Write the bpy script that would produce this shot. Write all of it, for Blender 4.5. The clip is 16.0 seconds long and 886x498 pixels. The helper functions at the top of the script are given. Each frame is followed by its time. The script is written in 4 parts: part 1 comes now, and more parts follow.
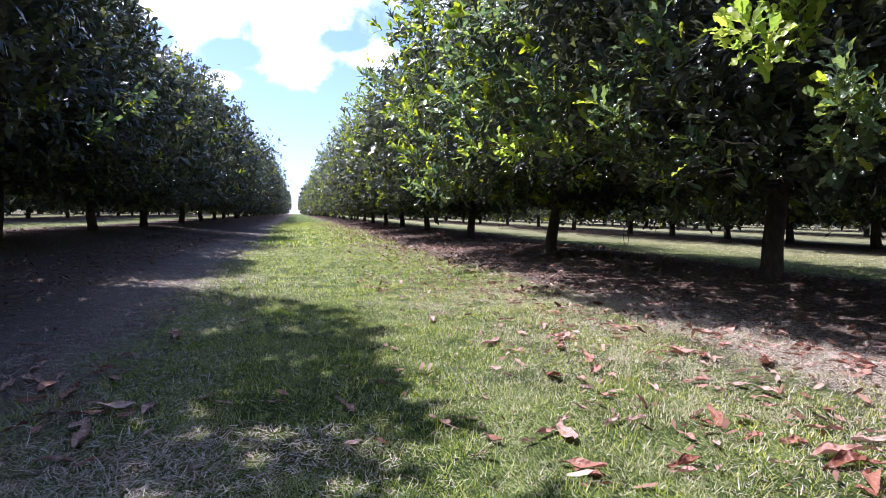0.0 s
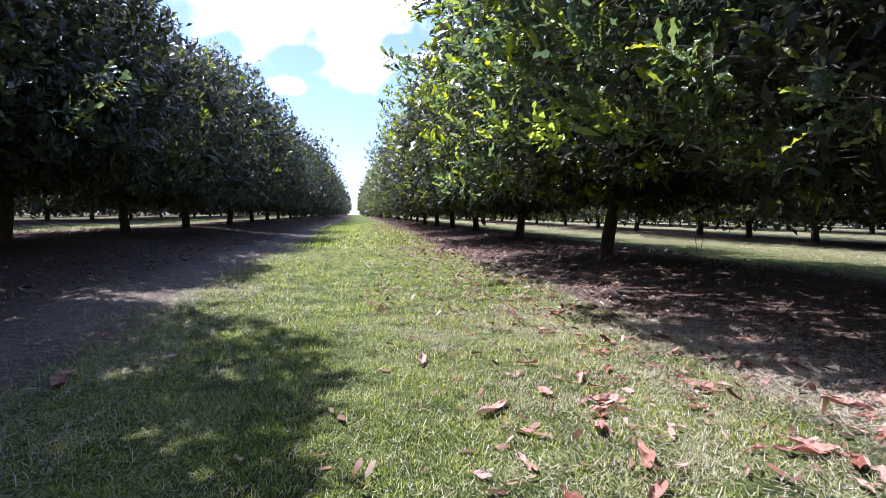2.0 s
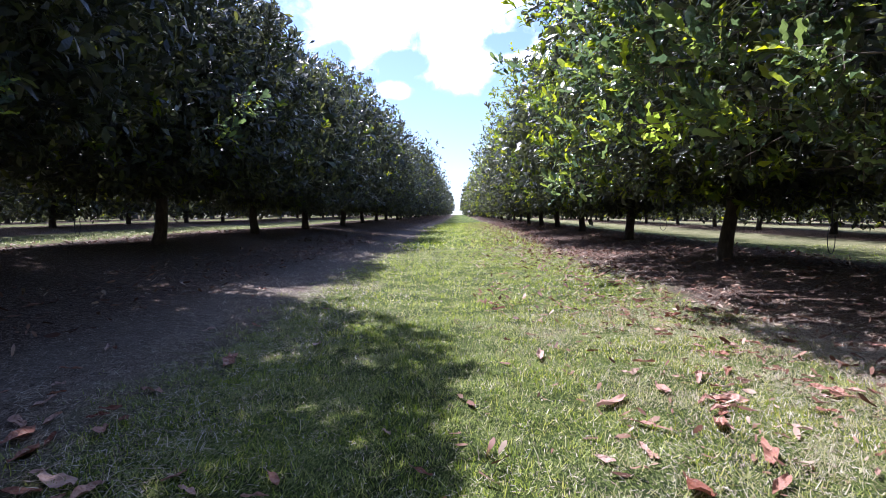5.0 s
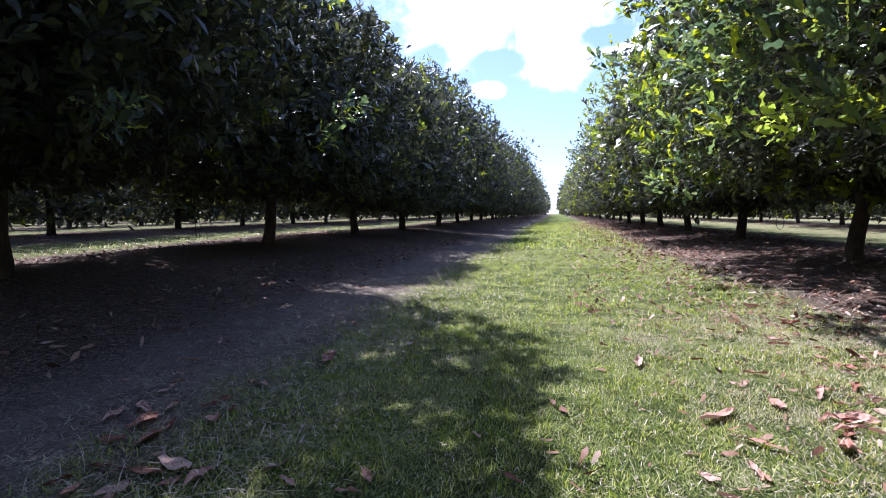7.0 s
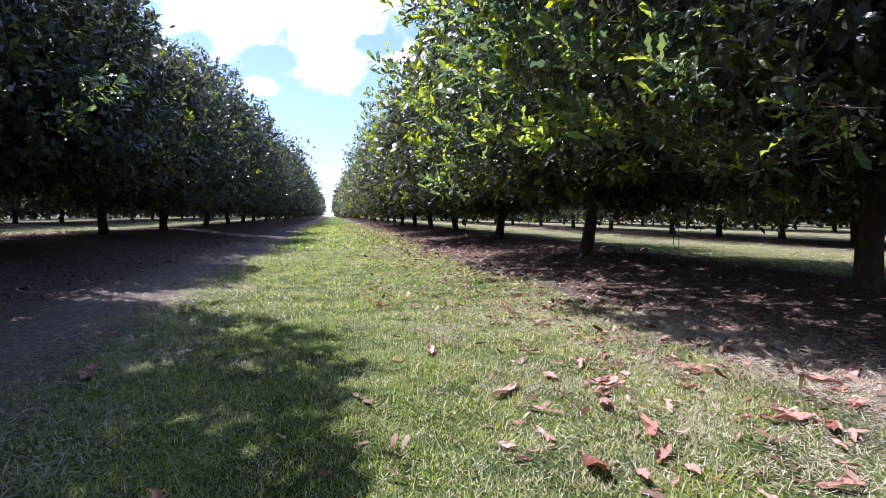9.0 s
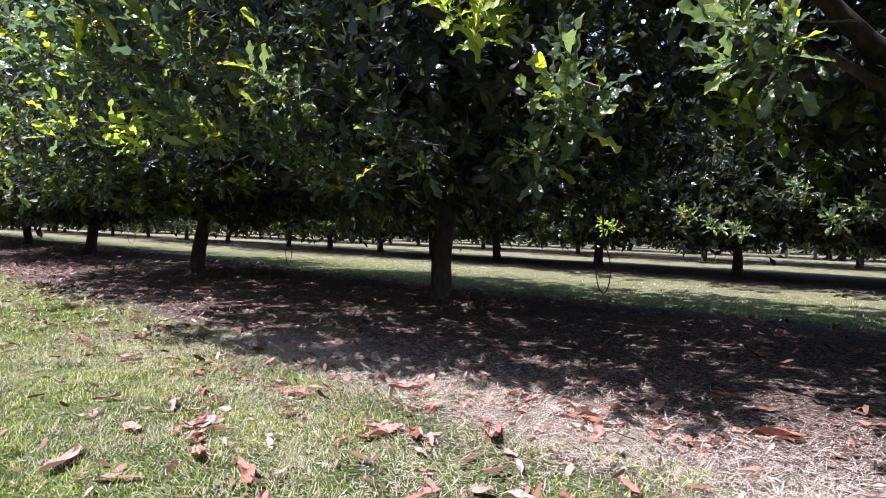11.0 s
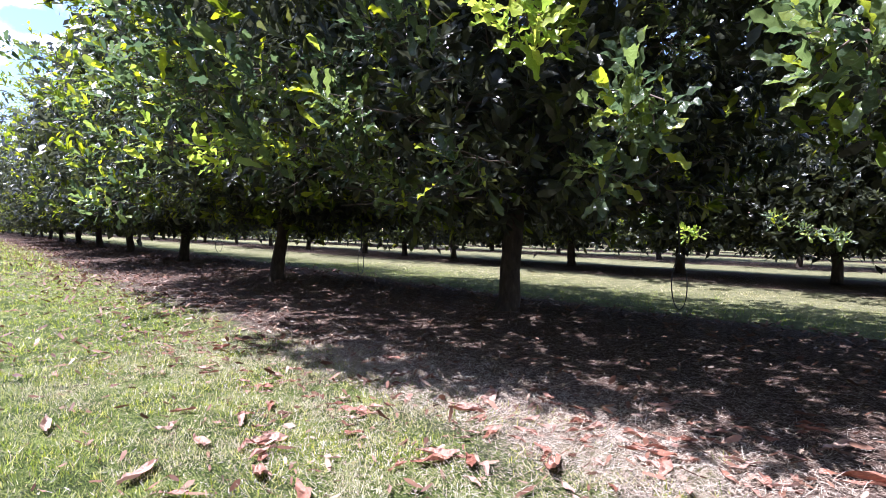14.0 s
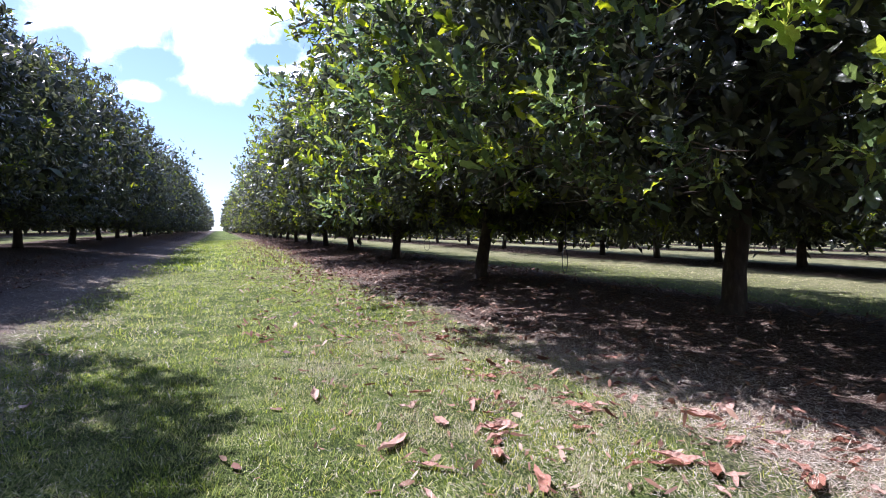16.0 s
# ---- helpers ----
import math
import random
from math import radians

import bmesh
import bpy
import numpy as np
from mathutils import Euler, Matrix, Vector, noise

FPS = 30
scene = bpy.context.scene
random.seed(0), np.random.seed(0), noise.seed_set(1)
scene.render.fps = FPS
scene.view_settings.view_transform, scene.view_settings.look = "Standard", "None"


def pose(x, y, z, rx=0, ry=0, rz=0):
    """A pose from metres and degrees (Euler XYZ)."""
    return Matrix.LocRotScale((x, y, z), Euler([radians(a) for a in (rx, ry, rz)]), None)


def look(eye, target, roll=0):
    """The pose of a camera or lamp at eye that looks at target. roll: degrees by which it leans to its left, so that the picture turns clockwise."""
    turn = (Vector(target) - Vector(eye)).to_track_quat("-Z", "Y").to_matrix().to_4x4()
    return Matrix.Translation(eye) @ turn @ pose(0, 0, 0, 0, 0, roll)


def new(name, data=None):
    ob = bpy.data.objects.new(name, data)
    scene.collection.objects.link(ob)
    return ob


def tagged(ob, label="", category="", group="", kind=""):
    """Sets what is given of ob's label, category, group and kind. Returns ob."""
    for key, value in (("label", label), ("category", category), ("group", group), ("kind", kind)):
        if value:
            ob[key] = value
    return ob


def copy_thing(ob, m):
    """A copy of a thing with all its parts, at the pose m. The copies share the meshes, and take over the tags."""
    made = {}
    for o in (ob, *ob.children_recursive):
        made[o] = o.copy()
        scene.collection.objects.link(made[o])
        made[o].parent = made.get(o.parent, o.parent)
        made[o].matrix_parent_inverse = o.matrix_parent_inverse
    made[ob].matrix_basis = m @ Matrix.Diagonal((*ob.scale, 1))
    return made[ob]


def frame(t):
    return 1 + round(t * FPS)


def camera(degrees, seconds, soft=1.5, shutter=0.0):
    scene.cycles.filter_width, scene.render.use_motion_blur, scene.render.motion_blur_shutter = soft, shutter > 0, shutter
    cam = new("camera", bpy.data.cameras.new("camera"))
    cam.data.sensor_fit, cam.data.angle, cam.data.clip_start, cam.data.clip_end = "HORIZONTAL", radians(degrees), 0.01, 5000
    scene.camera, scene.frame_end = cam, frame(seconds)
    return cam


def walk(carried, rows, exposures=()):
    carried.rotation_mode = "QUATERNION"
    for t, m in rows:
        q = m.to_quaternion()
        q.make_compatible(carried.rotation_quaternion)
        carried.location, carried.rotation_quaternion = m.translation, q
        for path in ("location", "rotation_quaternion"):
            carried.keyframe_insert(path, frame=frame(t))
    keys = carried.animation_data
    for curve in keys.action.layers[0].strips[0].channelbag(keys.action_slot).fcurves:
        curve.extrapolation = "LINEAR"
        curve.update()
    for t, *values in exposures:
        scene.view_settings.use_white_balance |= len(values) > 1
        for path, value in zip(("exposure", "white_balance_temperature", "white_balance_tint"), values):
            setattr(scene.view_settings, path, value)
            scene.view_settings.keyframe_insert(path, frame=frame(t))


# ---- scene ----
cam = camera(75.53, 16.0, soft=0.5)
# seconds, x, y, z, yaw, pitch, roll
ROWS = [
    (0.0, -0.0, -0.0, 0.72, -14.5, -1.61, -0.13),
    (0.5, 0.181, 0.249, 0.722, -14.28, -1.63, -0.01),
    (1.0, 0.331, 0.534, 0.719, -14.25, -1.6, -0.05),
    (1.5, 0.455, 0.844, 0.736, -13.59, -1.57, -0.09),
    (2.0, 0.537, 0.942, 0.747, -8.58, -1.59, -0.12),
    (2.5, 0.556, 0.936, 0.761, -7.35, -1.6, -0.17),
    (3.0, 0.509, 0.875, 0.746, -7.21, -1.61, -0.17),
    (3.5, 0.436, 0.814, 0.745, -6.71, -1.59, -0.09),
    (4.0, 0.392, 0.786, 0.762, -6.14, -1.62, -0.12),
    (4.5, 0.391, 0.767, 0.764, -3.19, -1.6, -0.17),
    (5.0, 0.443, 0.767, 0.76, 1.61, -1.62, 0.03),
    (5.2, 0.443, 0.767, 0.76, 4.31, -1.62, 0.03),
    (7.3, 0.458, 0.78, 0.769, 12.42, -1.63, 0.21),
    (7.5, 0.458, 0.78, 0.769, 13.26, -1.63, 0.21),
    (8.0, 0.417, 0.75, 0.744, 9.15, -1.56, 0.29),
    (8.5, 0.38, 0.763, 0.737, 0.46, -1.51, 0.42),
    (9.0, 0.363, 0.799, 0.732, -11.12, -1.47, 0.23),
    (9.5, 0.417, 0.84, 0.734, -20.83, -1.35, 0.03),
    (10.0, 0.446, 0.9, 0.735, -33.12, -1.28, 0.06),
    (10.2, 0.446, 0.9, 0.735, -38.62, -1.28, 0.06),
    (12.3, 0.65, 0.986, 0.823, -51.54, 0.04, 0.06),
    (12.5, 0.65, 0.986, 0.823, -51.94, 0.04, 0.06),
    (13.0, 0.627, 0.961, 0.835, -49.85, -0.07, 0.24),
    (13.5, 0.596, 0.938, 0.826, -45.29, 0.02, 0.2),
    (14.0, 0.575, 0.903, 0.827, -40.4, 0.08, 0.18),
    (14.5, 0.554, 0.872, 0.828, -38.17, 0.17, 0.28),
    (15.0, 0.524, 0.87, 0.82, -32.8, 0.15, 0.35),
    (15.5, 0.467, 0.895, 0.809, -26.64, 0.29, 0.31),
    (16.0, 0.438, 0.931, 0.817, -21.36, 0.06, 0.13),
]
walk(cam, [(t, pose(x, y, z, 90 + pitch, roll, yaw)) for t, x, y, z, yaw, pitch, roll in ROWS],
     exposures=[(0.0, 1.03, 5480, 26), (8.0, 1.02, 5480, 26), (10.0, 0.97, 5480, 26), (12.5, 1.62, 5480, 26), (14.5, 1.32, 5480, 26), (16.0, 0.95, 5480, 26)])

# ---------------------------------------------------------------- world, sun
SUN_AZ, SUN_EL = radians(54), radians(62)      # azimuth: to the left of the lane's direction
sun_dir = Vector((-math.sin(SUN_AZ) * math.cos(SUN_EL), math.cos(SUN_AZ) * math.cos(SUN_EL), math.sin(SUN_EL)))

world = bpy.data.worlds.new("sky")
scene.world = world
world.use_nodes = True
wn, wl = world.node_tree.nodes, world.node_tree.links
wn.clear()


def wnode(kind, **vals):
    n = wn.new(kind)
    for k, v in vals.items():
        n.inputs[k].default_value = v
    return n


def wmath(op, a, b=None, c=None):
    n = wn.new("ShaderNodeMath")
    n.operation = op
    for i, v in enumerate((a, b, c)):
        if v is None:
            continue
        if isinstance(v, (int, float)):
            n.inputs[i].default_value = v
        else:
            wl.new(v, n.inputs[i])
    return n.outputs[0]


sky = wn.new("ShaderNodeTexSky")
sky.sky_type, sky.sun_disc = "NISHITA", False
sky.sun_elevation, sky.sun_rotation = SUN_EL, -SUN_AZ
sky.altitude, sky.air_density, sky.dust_density, sky.ozone_density = 300, 1.0, 0.9, 1.0
coord = wn.new("ShaderNodeTexCoord")
# puffs of fair-weather cloud: direction of the middle (azimuth to the left, elevation) and size in degrees
PUFFS = [(1, 25, 15.5, 6.2), (9.5, 19.5, 5.0, 3.4), (0.2, 17.6, 4.2, 3.2), (-0.9, 15.2, 2.4, 1.7), (-7.0, 17.0, 3.0, 1.4), (6.6, 13.8, 1.9, 0.8), (14, 32, 18, 7),
         (70, 28, 14, 6), (-70, 25, 12, 5), (150, 25, 14, 6)]
GAPS = [(5.2, 16.4, 3.6, 1.3), (-4.6, 18.0, 3.4, 1.1), (12.0, 17.0, 2.2, 1.4)]      # blue breaks between them
sep = wn.new("ShaderNodeSeparateXYZ")
wl.new(coord.outputs["Generated"], sep.inputs[0])
azim = wmath("MULTIPLY", wmath("ARCTAN2", wmath("MULTIPLY", sep.outputs[0], -1.0), sep.outputs[1]), 57.2958)
elev = wmath("MULTIPLY", wmath("ARCSINE", sep.outputs[2]), 57.2958)
cover = None
for az, el, sa, se in PUFFS:
    u = wmath("DIVIDE", wmath("SUBTRACT", azim, float(az)), float(sa))
    v = wmath("DIVIDE", wmath("SUBTRACT", elev, float(el)), float(se))
    d = wmath("SUBTRACT", 1.0, wmath("ADD", wmath("MULTIPLY", u, u), wmath("MULTIPLY", v, v)))
    cover = d if cover is None else wmath("MAXIMUM", cover, d)
for az, el, sa, se in GAPS:
    u = wmath("DIVIDE", wmath("SUBTRACT", azim, float(az)), float(sa))
    v = wmath("DIVIDE", wmath("SUBTRACT", elev, float(el)), float(se))
    d = wmath("SUBTRACT", 1.0, wmath("ADD", wmath("MULTIPLY", u, u), wmath("MULTIPLY", v, v)))
    cover = wmath("SUBTRACT", cover, wmath("MULTIPLY", wmath("MAXIMUM", d, 0.0), 1.5))
big = wnode("ShaderNodeTexNoise", Scale=11.0, Detail=9.0, Roughness=0.6, Distortion=0.35)
fine = wnode("ShaderNodeTexNoise", Scale=42.0, Detail=7.0, Roughness=0.65, Distortion=0.5)
wl.new(coord.outputs["Generated"], big.inputs["Vector"])
wl.new(coord.outputs["Generated"], fine.inputs["Vector"])
cover = wmath("ADD", wmath("MAXIMUM", cover, -1.2), wmath("MULTIPLY", wmath("SUBTRACT", big.outputs["Fac"], 0.5), 4.2))
cover = wmath("ADD", cover, wmath("MULTIPLY", wmath("SUBTRACT", fine.outputs["Fac"], 0.5), 1.8))
ramp = wn.new("ShaderNodeMapRange")
ramp.inputs["From Min"].default_value, ramp.inputs["From Max"].default_value = -0.65, 1.1
wl.new(cover, ramp.inputs["Value"])
body = wmath("POWER", ramp.outputs[0], 1.9)
mix = wn.new("ShaderNodeMix")
mix.data_type = "RGBA"
mix.inputs["B"].default_value = (14.0, 14.2, 14.5, 1)
wl.new(body, mix.inputs["Factor"])
wl.new(sky.outputs[0], mix.inputs["A"])
back = wnode("ShaderNodeBackground", Strength=0.122)
wl.new(mix.outputs["Result"], back.inputs["Color"])
wout = wn.new("ShaderNodeOutputWorld")
wl.new(back.outputs[0], wout.inputs["Surface"])

sun = new("sun", bpy.data.lights.new("sun", "SUN"))
sun.data.energy, sun.data.angle, sun.data.color = 5.0, radians(0.53), (1.0, 0.95, 0.86)
sun.matrix_world = look(sun_dir * 60, (0, 0, 0))


# ---------------------------------------------------------------- materials
def material(name):
    m = bpy.data.materials.new(name)
    m.use_nodes = True
    m.node_tree.nodes.clear()
    return m, m.node_tree.nodes, m.node_tree.links


def node(nodes, kind, **vals):
    n = nodes.new(kind)
    for k, v in vals.items():
        n.inputs[k].default_value = v
    return n


def ramp_of(nodes, stops):
    n = nodes.new("ShaderNodeValToRGB")
    e = n.color_ramp.elements
    while len(e) < len(stops):
        e.new(0.5)
    for i, (p, c) in enumerate(stops):
        e[i].position, e[i].color = p, (*c, 1)
    return n


def blade_material(name, stops, translucent=0.3, rough=0.45, spec=0.4, patch=0.9, patch_amount=0.0, patch_color=(0.3, 0.27, 0.17), by_object=False, backlit=1.6, coat=0.0, vivid=1.02, coat_rough=0.24, ripple=0.0):
    """Leaves, blades: colour by random per island (or object), patches of another colour by a broad noise."""
    m, n, l = material(name)
    tex = n.new("ShaderNodeTexCoord")
    if by_object:
        rnd = n.new("ShaderNodeObjectInfo").outputs["Random"]
    else:
        rnd = n.new("ShaderNodeNewGeometry").outputs["Random Per Island"]
    cr = ramp_of(n, stops)
    l.new(rnd, cr.inputs[0])
    col = cr.outputs[0]
    mottle = node(n, "ShaderNodeTexNoise", Scale=45.0, Detail=3.0)
    l.new(tex.outputs["Object"], mottle.inputs["Vector"])
    mm = n.new("ShaderNodeMix")
    mm.data_type, mm.blend_type = "RGBA", "OVERLAY"
    mm.inputs["Factor"].default_value = 0.35
    l.new(col, mm.inputs["A"])
    l.new(mottle.outputs["Fac"], mm.inputs["B"])
    col = mm.outputs["Result"]
    if patch_amount:
        ns = node(n, "ShaderNodeTexNoise", Scale=patch, Detail=4.0, Roughness=0.6)
        l.new(tex.outputs["Object"], ns.inputs["Vector"])
        mr = node(n, "ShaderNodeMapRange", **{"From Min": 0.42, "From Max": 0.62})
        l.new(ns.outputs["Fac"], mr.inputs["Value"])
        am = n.new("ShaderNodeMath")
        am.operation = "MULTIPLY"
        am.inputs[1].default_value = patch_amount
        l.new(mr.outputs[0], am.inputs[0])
        mp = n.new("ShaderNodeMix")
        mp.data_type = "RGBA"
        mp.inputs["B"].default_value = (*patch_color, 1)
        l.new(am.outputs[0], mp.inputs["Factor"])
        l.new(col, mp.inputs["A"])
        col = mp.outputs["Result"]
    p = node(n, "ShaderNodeBsdfPrincipled", Roughness=rough)
    p.inputs["Specular IOR Level"].default_value = spec
    p.inputs["Coat Weight"].default_value, p.inputs["Coat Roughness"].default_value = coat, coat_rough
    l.new(col, p.inputs["Base Color"])
    if ripple:
        wave = node(n, "ShaderNodeTexNoise", Scale=6.0 if by_object else 38.0, Detail=1.5, Roughness=0.5)
        l.new(tex.outputs["Object"], wave.inputs["Vector"])
        bump = node(n, "ShaderNodeBump", Strength=0.8, Distance=ripple)
        l.new(wave.outputs["Fac"], bump.inputs["Height"])
        l.new(bump.outputs[0], p.inputs["Normal"])
        l.new(bump.outputs[0], p.inputs["Coat Normal"])
    out = n.new("ShaderNodeOutputMaterial")
    if translucent:
        t = n.new("ShaderNodeBsdfTranslucent")
        hs = node(n, "ShaderNodeHueSaturation", Hue=0.488, Saturation=vivid, Value=backlit)
        l.new(col, hs.inputs["Color"])
        l.new(hs.outputs[0], t.inputs["Color"])
        ms = node(n, "ShaderNodeMixShader", Fac=translucent)
        l.new(p.outputs[0], ms.inputs[1])
        l.new(t.outputs[0], ms.inputs[2])
        l.new(ms.outputs[0], out.inputs["Surface"])
    else:
        l.new(p.outputs[0], out.inputs["Surface"])
    return m


M_LEAF = blade_material("macadamia_leaf", [(0.0, (0.034, 0.038, 0.027)), (0.5, (0.05, 0.056, 0.035)), (0.85, (0.07, 0.083, 0.04)), (1.0, (0.14, 0.158, 0.045))], 0.28, 0.32, 0.4, backlit=2.6, coat=0.2, vivid=1.15, coat_rough=0.14, ripple=0.008)
M_YOUNG = blade_material("young_macadamia_leaf", [(0.0, (0.07, 0.115, 0.02)), (0.6, (0.14, 0.19, 0.028)), (1.0, (0.27, 0.3, 0.045))], 0.46, 0.35, 0.5, backlit=2.3, coat=0.5, vivid=1.15, coat_rough=0.14, ripple=0.01)
M_GRASS = blade_material("grass_blade", [(0.0, (0.045, 0.075, 0.012)), (0.3, (0.16, 0.23, 0.022)), (0.62, (0.37, 0.43, 0.03)), (0.8, (0.54, 0.53, 0.11)), (0.9, (0.7, 0.64, 0.44)), (1.0, (0.8, 0.74, 0.6))], 0.42, 0.45, 0.45, 3.4, 0.6, (0.5, 0.455, 0.31))
M_GREEN = blade_material("green_grass_blade", [(0.0, (0.04, 0.075, 0.01)), (0.35, (0.135, 0.22, 0.016)), (0.75, (0.31, 0.4, 0.026)), (0.93, (0.44, 0.48, 0.08)), (1.0, (0.62, 0.58, 0.4))], 0.42, 0.45, 0.45, 3.4, 0.4, (0.42, 0.4, 0.25))
M_LUSH = blade_material("lush_grass_blade", [(0.0, (0.07, 0.125, 0.012)), (0.35, (0.2, 0.29, 0.016)), (0.75, (0.37, 0.45, 0.028)), (0.9, (0.5, 0.51, 0.13)), (1.0, (0.66, 0.63, 0.42))], 0.42, 0.45, 0.45, 1.0, 0.22, (0.5, 0.47, 0.3))
M_FIELD = blade_material("dry_grass_blade", [(0.0, (0.05, 0.075, 0.018)), (0.4, (0.1, 0.13, 0.038)), (0.7, (0.18, 0.195, 0.075)), (1.0, (0.38, 0.355, 0.23))], 0.58, 0.45, 0.4, backlit=2.7)
# paler blades that paint sunlight on the strip past the tree row's shadow
M_SUNLIT_GRASS = blade_material("sunlit_strip_grass_blade", [(0.0, (0.09, 0.11, 0.03)), (0.4, (0.26, 0.27, 0.1)), (0.7, (0.46, 0.43, 0.22)), (1.0, (0.68, 0.62, 0.42))], 0.58, 0.45, 0.4, backlit=1.8)
M_STRAW = blade_material("dry_thatch", [(0.0, (0.2, 0.135, 0.095)), (0.3, (0.4, 0.31, 0.23)), (0.65, (0.6, 0.52, 0.41)), (1.0, (0.76, 0.69, 0.58))], 0.12, 0.7, 0.2)
M_DRY = blade_material("dry_leaf", [(0.0, (0.2, 0.07, 0.04)), (0.3, (0.34, 0.15, 0.095)), (0.6, (0.46, 0.26, 0.195)), (1.0, (0.52, 0.35, 0.28))], 0.1, 0.5, 0.35, by_object=True, backlit=1.1, ripple=0.03)
M_LITTER = blade_material("leaf_litter", [(0.0, (0.08, 0.036, 0.022)), (0.4, (0.19, 0.09, 0.055)), (0.8, (0.33, 0.19, 0.125)), (1.0, (0.46, 0.36, 0.27))], 0.08, 0.6, 0.3, backlit=1.1)


def bark_material():
    m, n, l = material("bark")
    tex = n.new("ShaderNodeTexCoord")
    mp = node(n, "ShaderNodeMapping", Scale=(1.0, 1.0, 0.35))
    l.new(tex.outputs["Object"], mp.inputs["Vector"])
    a = node(n, "ShaderNodeTexNoise", Scale=22.0, Detail=8.0, Roughness=0.65)
    b = node(n, "ShaderNodeTexNoise", Scale=2.5, Detail=3.0)
    l.new(mp.outputs[0], a.inputs["Vector"])
    l.new(tex.outputs["Object"], b.inputs["Vector"])
    ca = ramp_of(n, [(0.3, (0.03, 0.022, 0.017)), (0.55, (0.075, 0.056, 0.044)), (0.75, (0.15, 0.125, 0.1))])
    l.new(a.outputs["Fac"], ca.inputs[0])
    cb = ramp_of(n, [(0.35, (0.55, 0.5, 0.45)), (0.65, (1, 1, 1))])
    l.new(b.outputs["Fac"], cb.inputs[0])
    mx = n.new("ShaderNodeMix")
    mx.data_type, mx.blend_type = "RGBA", "MULTIPLY"
    mx.inputs["Factor"].default_value = 0.7
    l.new(ca.outputs[0], mx.inputs["A"])
    l.new(cb.outputs[0], mx.inputs["B"])
    bp = node(n, "ShaderNodeBump", Strength=0.6, Distance=0.012)
    l.new(a.outputs["Fac"], bp.inputs["Height"])
    p = node(n, "ShaderNodeBsdfPrincipled", Roughness=0.85)
    l.new(mx.outputs["Result"], p.inputs["Base Color"])
    l.new(bp.outputs[0], p.inputs["Normal"])
    out = n.new("ShaderNodeOutputMaterial")
    l.new(p.outputs[0], out.inputs["Surface"])
    return m


M_BARK = bark_material()


def plain_material(name, colour, rough, bump=0.0):
    m, n, l = material(name)
    tex = n.new("ShaderNodeTexCoord")
    ns = node(n, "ShaderNodeTexNoise", Scale=60.0, Detail=4.0)
    l.new(tex.outputs["Object"], ns.inputs["Vector"])
    c = ramp_of(n, [(0.3, tuple(v * 0.7 for v in colour)), (0.7, tuple(min(1, v * 1.25) for v in colour))])
    l.new(ns.outputs["Fac"], c.inputs[0])
    p = node(n, "ShaderNodeBsdfPrincipled", Roughness=rough)
    l.new(c.outputs[0], p.inputs["Base Color"])
    out = n.new("ShaderNodeOutputMaterial")
    l.new(p.outputs[0], out.inputs["Surface"])
    return m


M_HOSE = plain_material("black_polythene", (0.02, 0.02, 0.022), 0.45)
M_WHITE = plain_material("white_plastic", (0.6, 0.6, 0.66), 0.4)
M_NUT = plain_material("green_nut_husk", (0.09, 0.13, 0.04), 0.4)
M_TWIG = plain_material("twig", (0.13, 0.1, 0.078), 0.8)

ROW_GAP, STRIP_X = 7.95, 4.3     # strips of bare soil along the rows have their middles at STRIP_X + k * ROW_GAP


